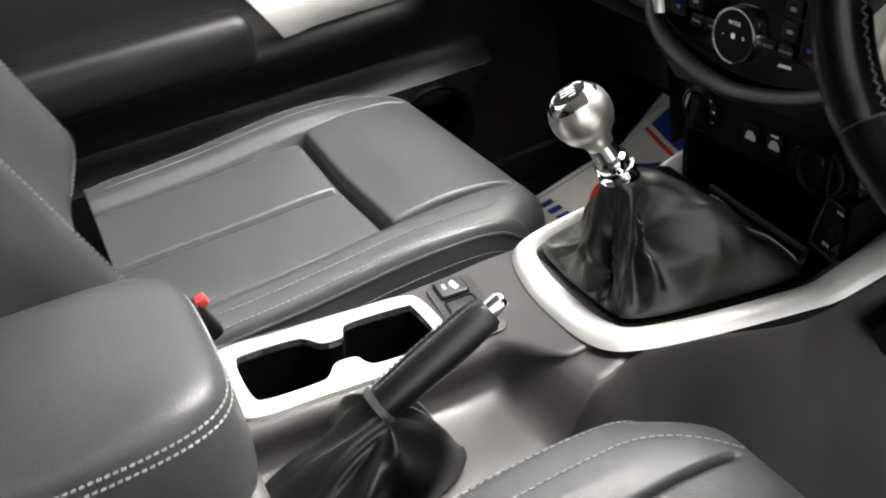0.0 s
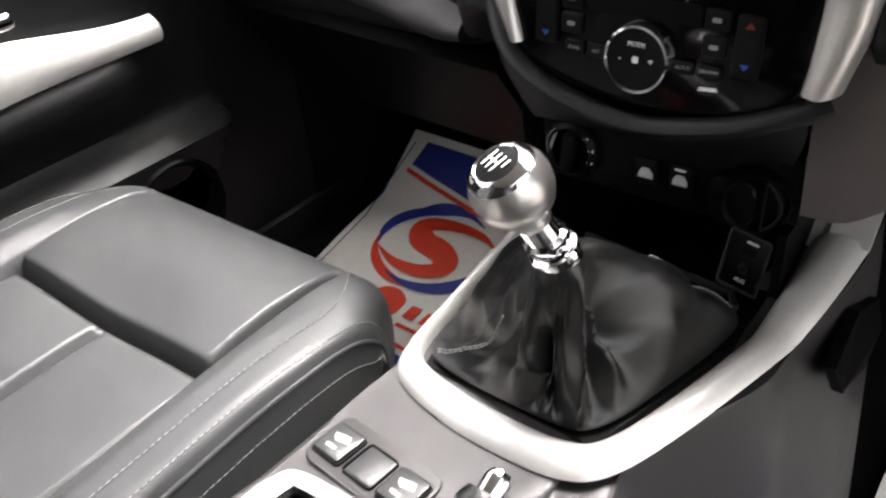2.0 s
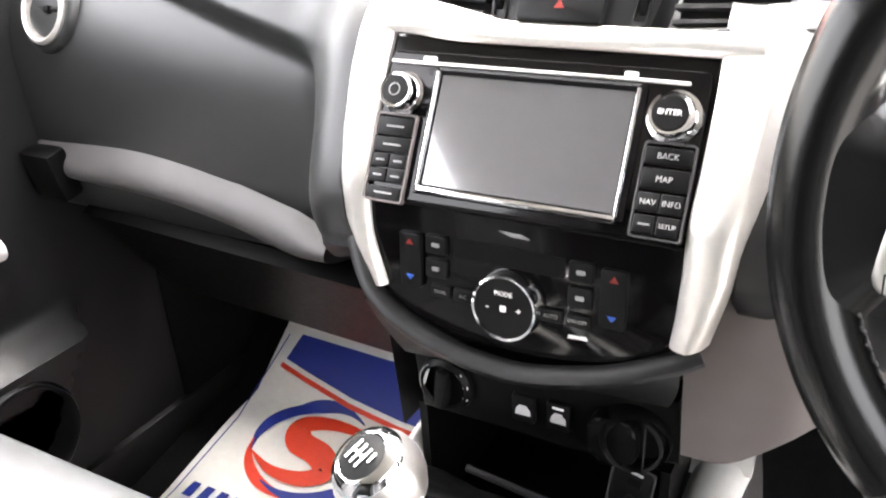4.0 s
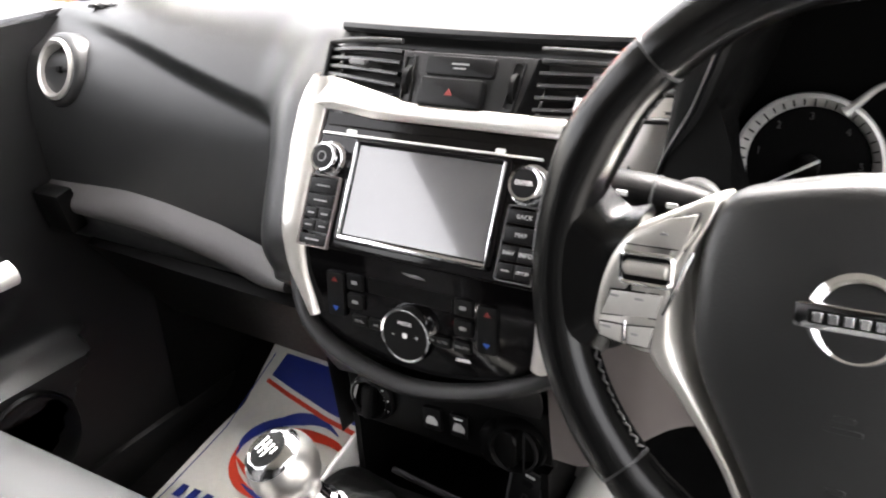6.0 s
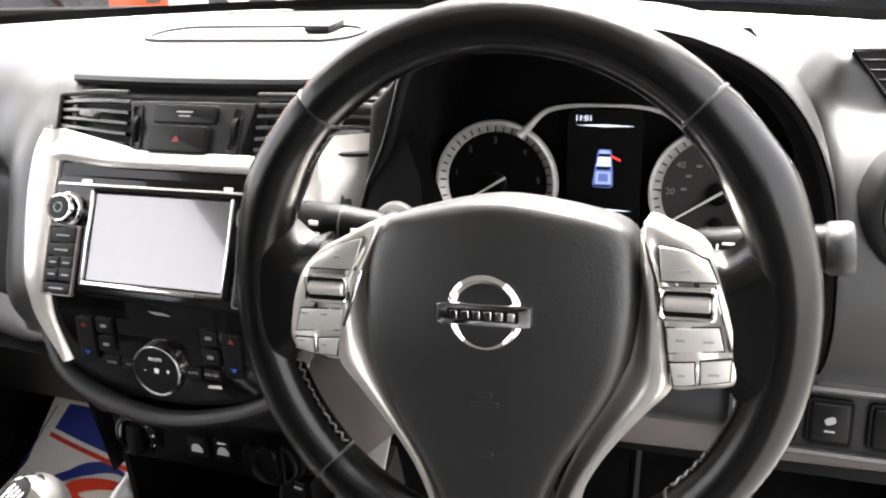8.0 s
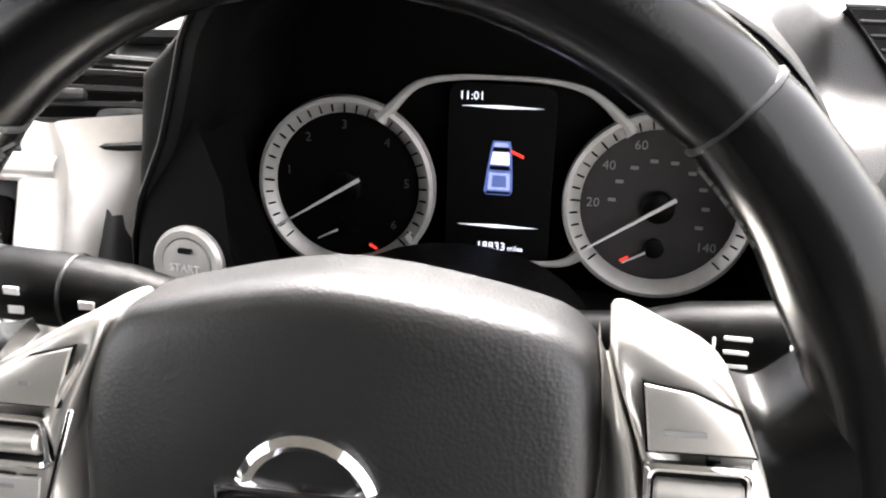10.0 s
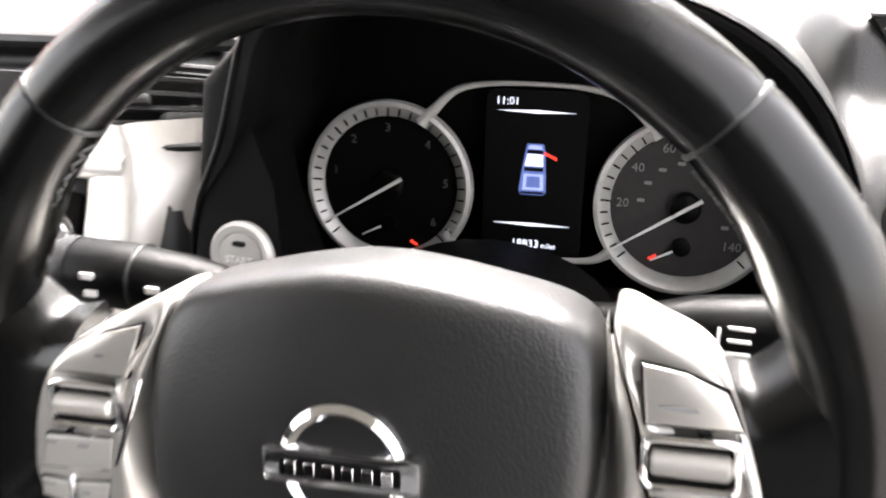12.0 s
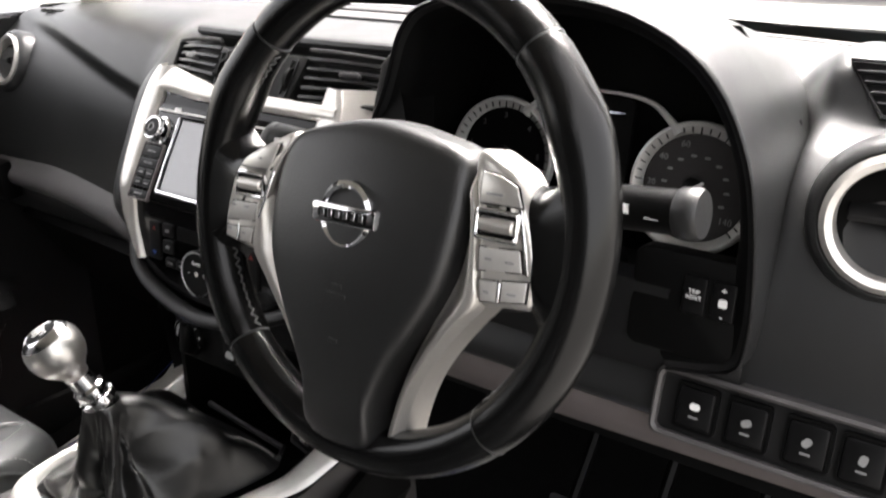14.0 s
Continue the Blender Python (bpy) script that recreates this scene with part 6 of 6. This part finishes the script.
for k in range(4):
    printed("word_bar", [(-0.462 + 0.032 * k, 0.108), (-0.442 + 0.032 * k, 0.108), (-0.439 + 0.032 * k, 0.134), (-0.458 + 0.032 * k, 0.134)], INK_RED, pm)
printed("small_line", [(-0.46, 0.088), (-0.31, 0.088), (-0.31, 0.095), (-0.46, 0.095)], INK_RED, pm)
printed("foot_line", [(-0.665, 0.045), (-0.50, 0.060), (-0.31, 0.045), (-0.31, 0.052), (-0.50, 0.067), (-0.665, 0.052)], INK_RED, pm)
printed("foot_band", [(-0.665, 0.035), (-0.50, 0.050), (-0.31, 0.035), (-0.31, -0.06), (-0.665, -0.06)], INK_BLUE, pm)
printed("web_bar", [(-0.60, -0.005), (-0.36, -0.005), (-0.36, 0.005), (-0.60, 0.005)], PAPER, pm, 0.0030)
printed("edge_line", [(-0.672, -0.2), (-0.6695, -0.2), (-0.6695, 0.42), (-0.672, 0.42)], INK_BLUE, pm)
dm = thing("paper_floor_mat", (0.42, 0.1, FLOOR_Z), "white paper floor mat below the pedals", "floor mat", "paper mats")
part("sheet", sheet(lambda u, v: mat_point(0.225 + 0.36 * u, -0.16 + 0.42 * v), 12, 30, 0.0012), PAPER, dm)
printed("print_mark", band(0.36, 0.02, 0.09, 0.07, 40, 300, 0.003, 0.02), INK_BLUE, dm)

for k, (x, w) in enumerate(((0.30, 0.06), (0.42, 0.075), (0.545, 0.045))):
    pd = thing("pedal", (x, 0.30, 0.62), "dark rubber-faced foot pedal", "pedal", "pedals")
    part("pad", rbox(w, 0.012, 0.065 if k < 2 else 0.12, 0.004, 2, pose(x, 0.29, 0.66, -32)), TYRE, pd)
    part("arm", tube([(x, 0.31, 0.67), (x, 0.40, 0.78), (x, 0.44, 0.93)], 0.009, 8), DARK, pd)

# ---- outside ----
tagged(part("ground", sheet(lambda u, v: Vector((-300 + 600 * u, -300 + 600 * v, 0.0)), 12, 12), ASPHALT), "pale sunlit yard tarmac", "ground", kind="structure")
kerb = [(-14, 11.2, 0.05), (-6, 10.9, 0.05), (0, 10.6, 0.05), (10, 10.3, 0.05), (22, 10.0, 0.05)]
tagged(part("kerb", tube(kerb, 0.11, 6, flat=0.8), WALL), "pale concrete kerb across the yard", "kerb", kind="structure")
tagged(part("pavement", prism([(-60, 11.2), (60, 10.0), (60, 16), (-60, 17)], 0.0, 0.11, 0.01, 1), WALL), "pale concrete pavement behind the kerb", "pavement", kind="structure")
tagged(part("boundary_wall", rbox(70, 0.3, 2.6, 0.02, 1, pose(0, 20, 1.3)), WALL), "pale rendered boundary wall", "wall", kind="structure")
bon = thing("bonnet", (0, 1.1, 1.2), "dark glossy bonnet beyond the windscreen", "bonnet")


def bonnet(u, v):
    x = -0.78 + 1.56 * u
    y = screen_base(x) + 0.05 + 0.95 * v
    return Vector((x, y, 1.245 + 0.022 * math.cos(math.pi * x / 1.56) - 0.13 * v ** 2 - 0.10 * (abs(x) / 0.78) ** 4 + 0.012 * math.exp(-((abs(x) - 0.45) / 0.10) ** 2)))


part("panel", sheet(bonnet, 40, 24, 0.01), BONNET, bon)
part("scuttle", tube([(-0.75 + 1.5 * k / 30, screen_base(-0.75 + 1.5 * k / 30) + 0.035, 1.305) for k in range(31)], 0.016, 8), DARK, bon, "black scuttle strip")
part("glass_edge", sheet(lambda u, v: windscreen(u, 0.005 + 0.018 * v) + Vector((0, -0.004, -0.003)), 30, 2), DARK, bon, "black band along the glass edge")
for a, b in (((-0.55, 0.55, 1.31), (0.05, 0.63, 1.318)), ((0.1, 0.63, 1.318), (0.6, 0.52, 1.31))):
    part("wiper", tube([a, tuple((p + q) / 2 + (0.006 if i == 2 else 0) for i, (p, q) in enumerate(zip(a, b))), b], 0.006, 8), DARK, bon)

truck = thing("orange_truck", (-4.2, 4.6, 0), "bright orange truck parked across the yard", "truck")


def truck_side():
    out = [(-6.6, 0.55), (-5.0, 0.55), (-4.88, 0.75)] + [(-4.24 + 0.66 * math.cos(a), 0.62 + 0.50 * math.sin(a)) for a in [math.pi - math.pi * k / 14 for k in range(1, 14)]] + [(-3.60, 0.75), (-3.5, 0.62), (-2.95, 0.62), (-2.90, 1.15), (-3.0, 1.30), (-3.6, 1.9), (-6.6, 2.0)]
    return prism(out, 0, 1.6, 0.04, 3, Matrix(((1, 0, 0, 0), (0, 0, 1, 4.15), (0, 1, 0, 0), (0, 0, 0, 1))))


tb = truck_side()
part("body", tb, ORANGE, truck, "orange bodywork")
part("arch_flare", tube([(-4.24 + 0.70 * math.cos(a), 4.13, 0.60 + 0.53 * math.sin(a)) for a in [math.pi * k / 16 for k in range(17)]], 0.07, 8, up=(0, 1, 0)), TYRE, truck, "dark plastic arch flare")
wl_ = part("wheel", lathe([(0.0, -0.14), (0.46, -0.14), (0.50, -0.10), (0.50, 0.10), (0.46, 0.14), (0.30, 0.14), (0.28, 0.10), (0, 0.09)], 36, pose(-4.24, 4.32, 0.50, 90)), TYRE, truck)
part("rim", lathe([(0.28, 0.11), (0.26, 0.14), (0.10, 0.08), (0, 0.10)], 28, pose(-4.24, 4.32, 0.50, 90)), GAUGE_RING, wl_)
part("bumper", rbox(0.35, 1.5, 0.42, 0.05, 2, pose(-2.78, 4.9, 0.80)), WHITE_PAINT, truck, "white bumper")
part("lamp", rbox(0.10, 0.10, 0.16, 0.02, 2, pose(-3.14, 4.12, 0.98)), PRINT, truck, "pale lamp")
part("marker", rbox(0.10, 0.03, 0.24, 0.01, 2, pose(-3.02, 4.13, 0.96)), LOWER, truck)
for k, (x, y, r) in enumerate(((-3.28, 3.9, 0.085), (-2.46, 4.0, 0.060), (-2.24, 4.05, 0.038), (-2.12, 4.0, 0.045))):
    po = thing("yard_post", (x, y, 0), "black upright steel yard post", "post", "yard posts")
    part("shaft", tube([(x, y, 0), (x, y, 2.3)], r, 14), TYRE, po)
    for z in (0.98, 1.16):
        part("band", tube([(x, y, z - 0.012), (x, y, z + 0.012)], r * 1.12, 14), GAUGE_RING, po)
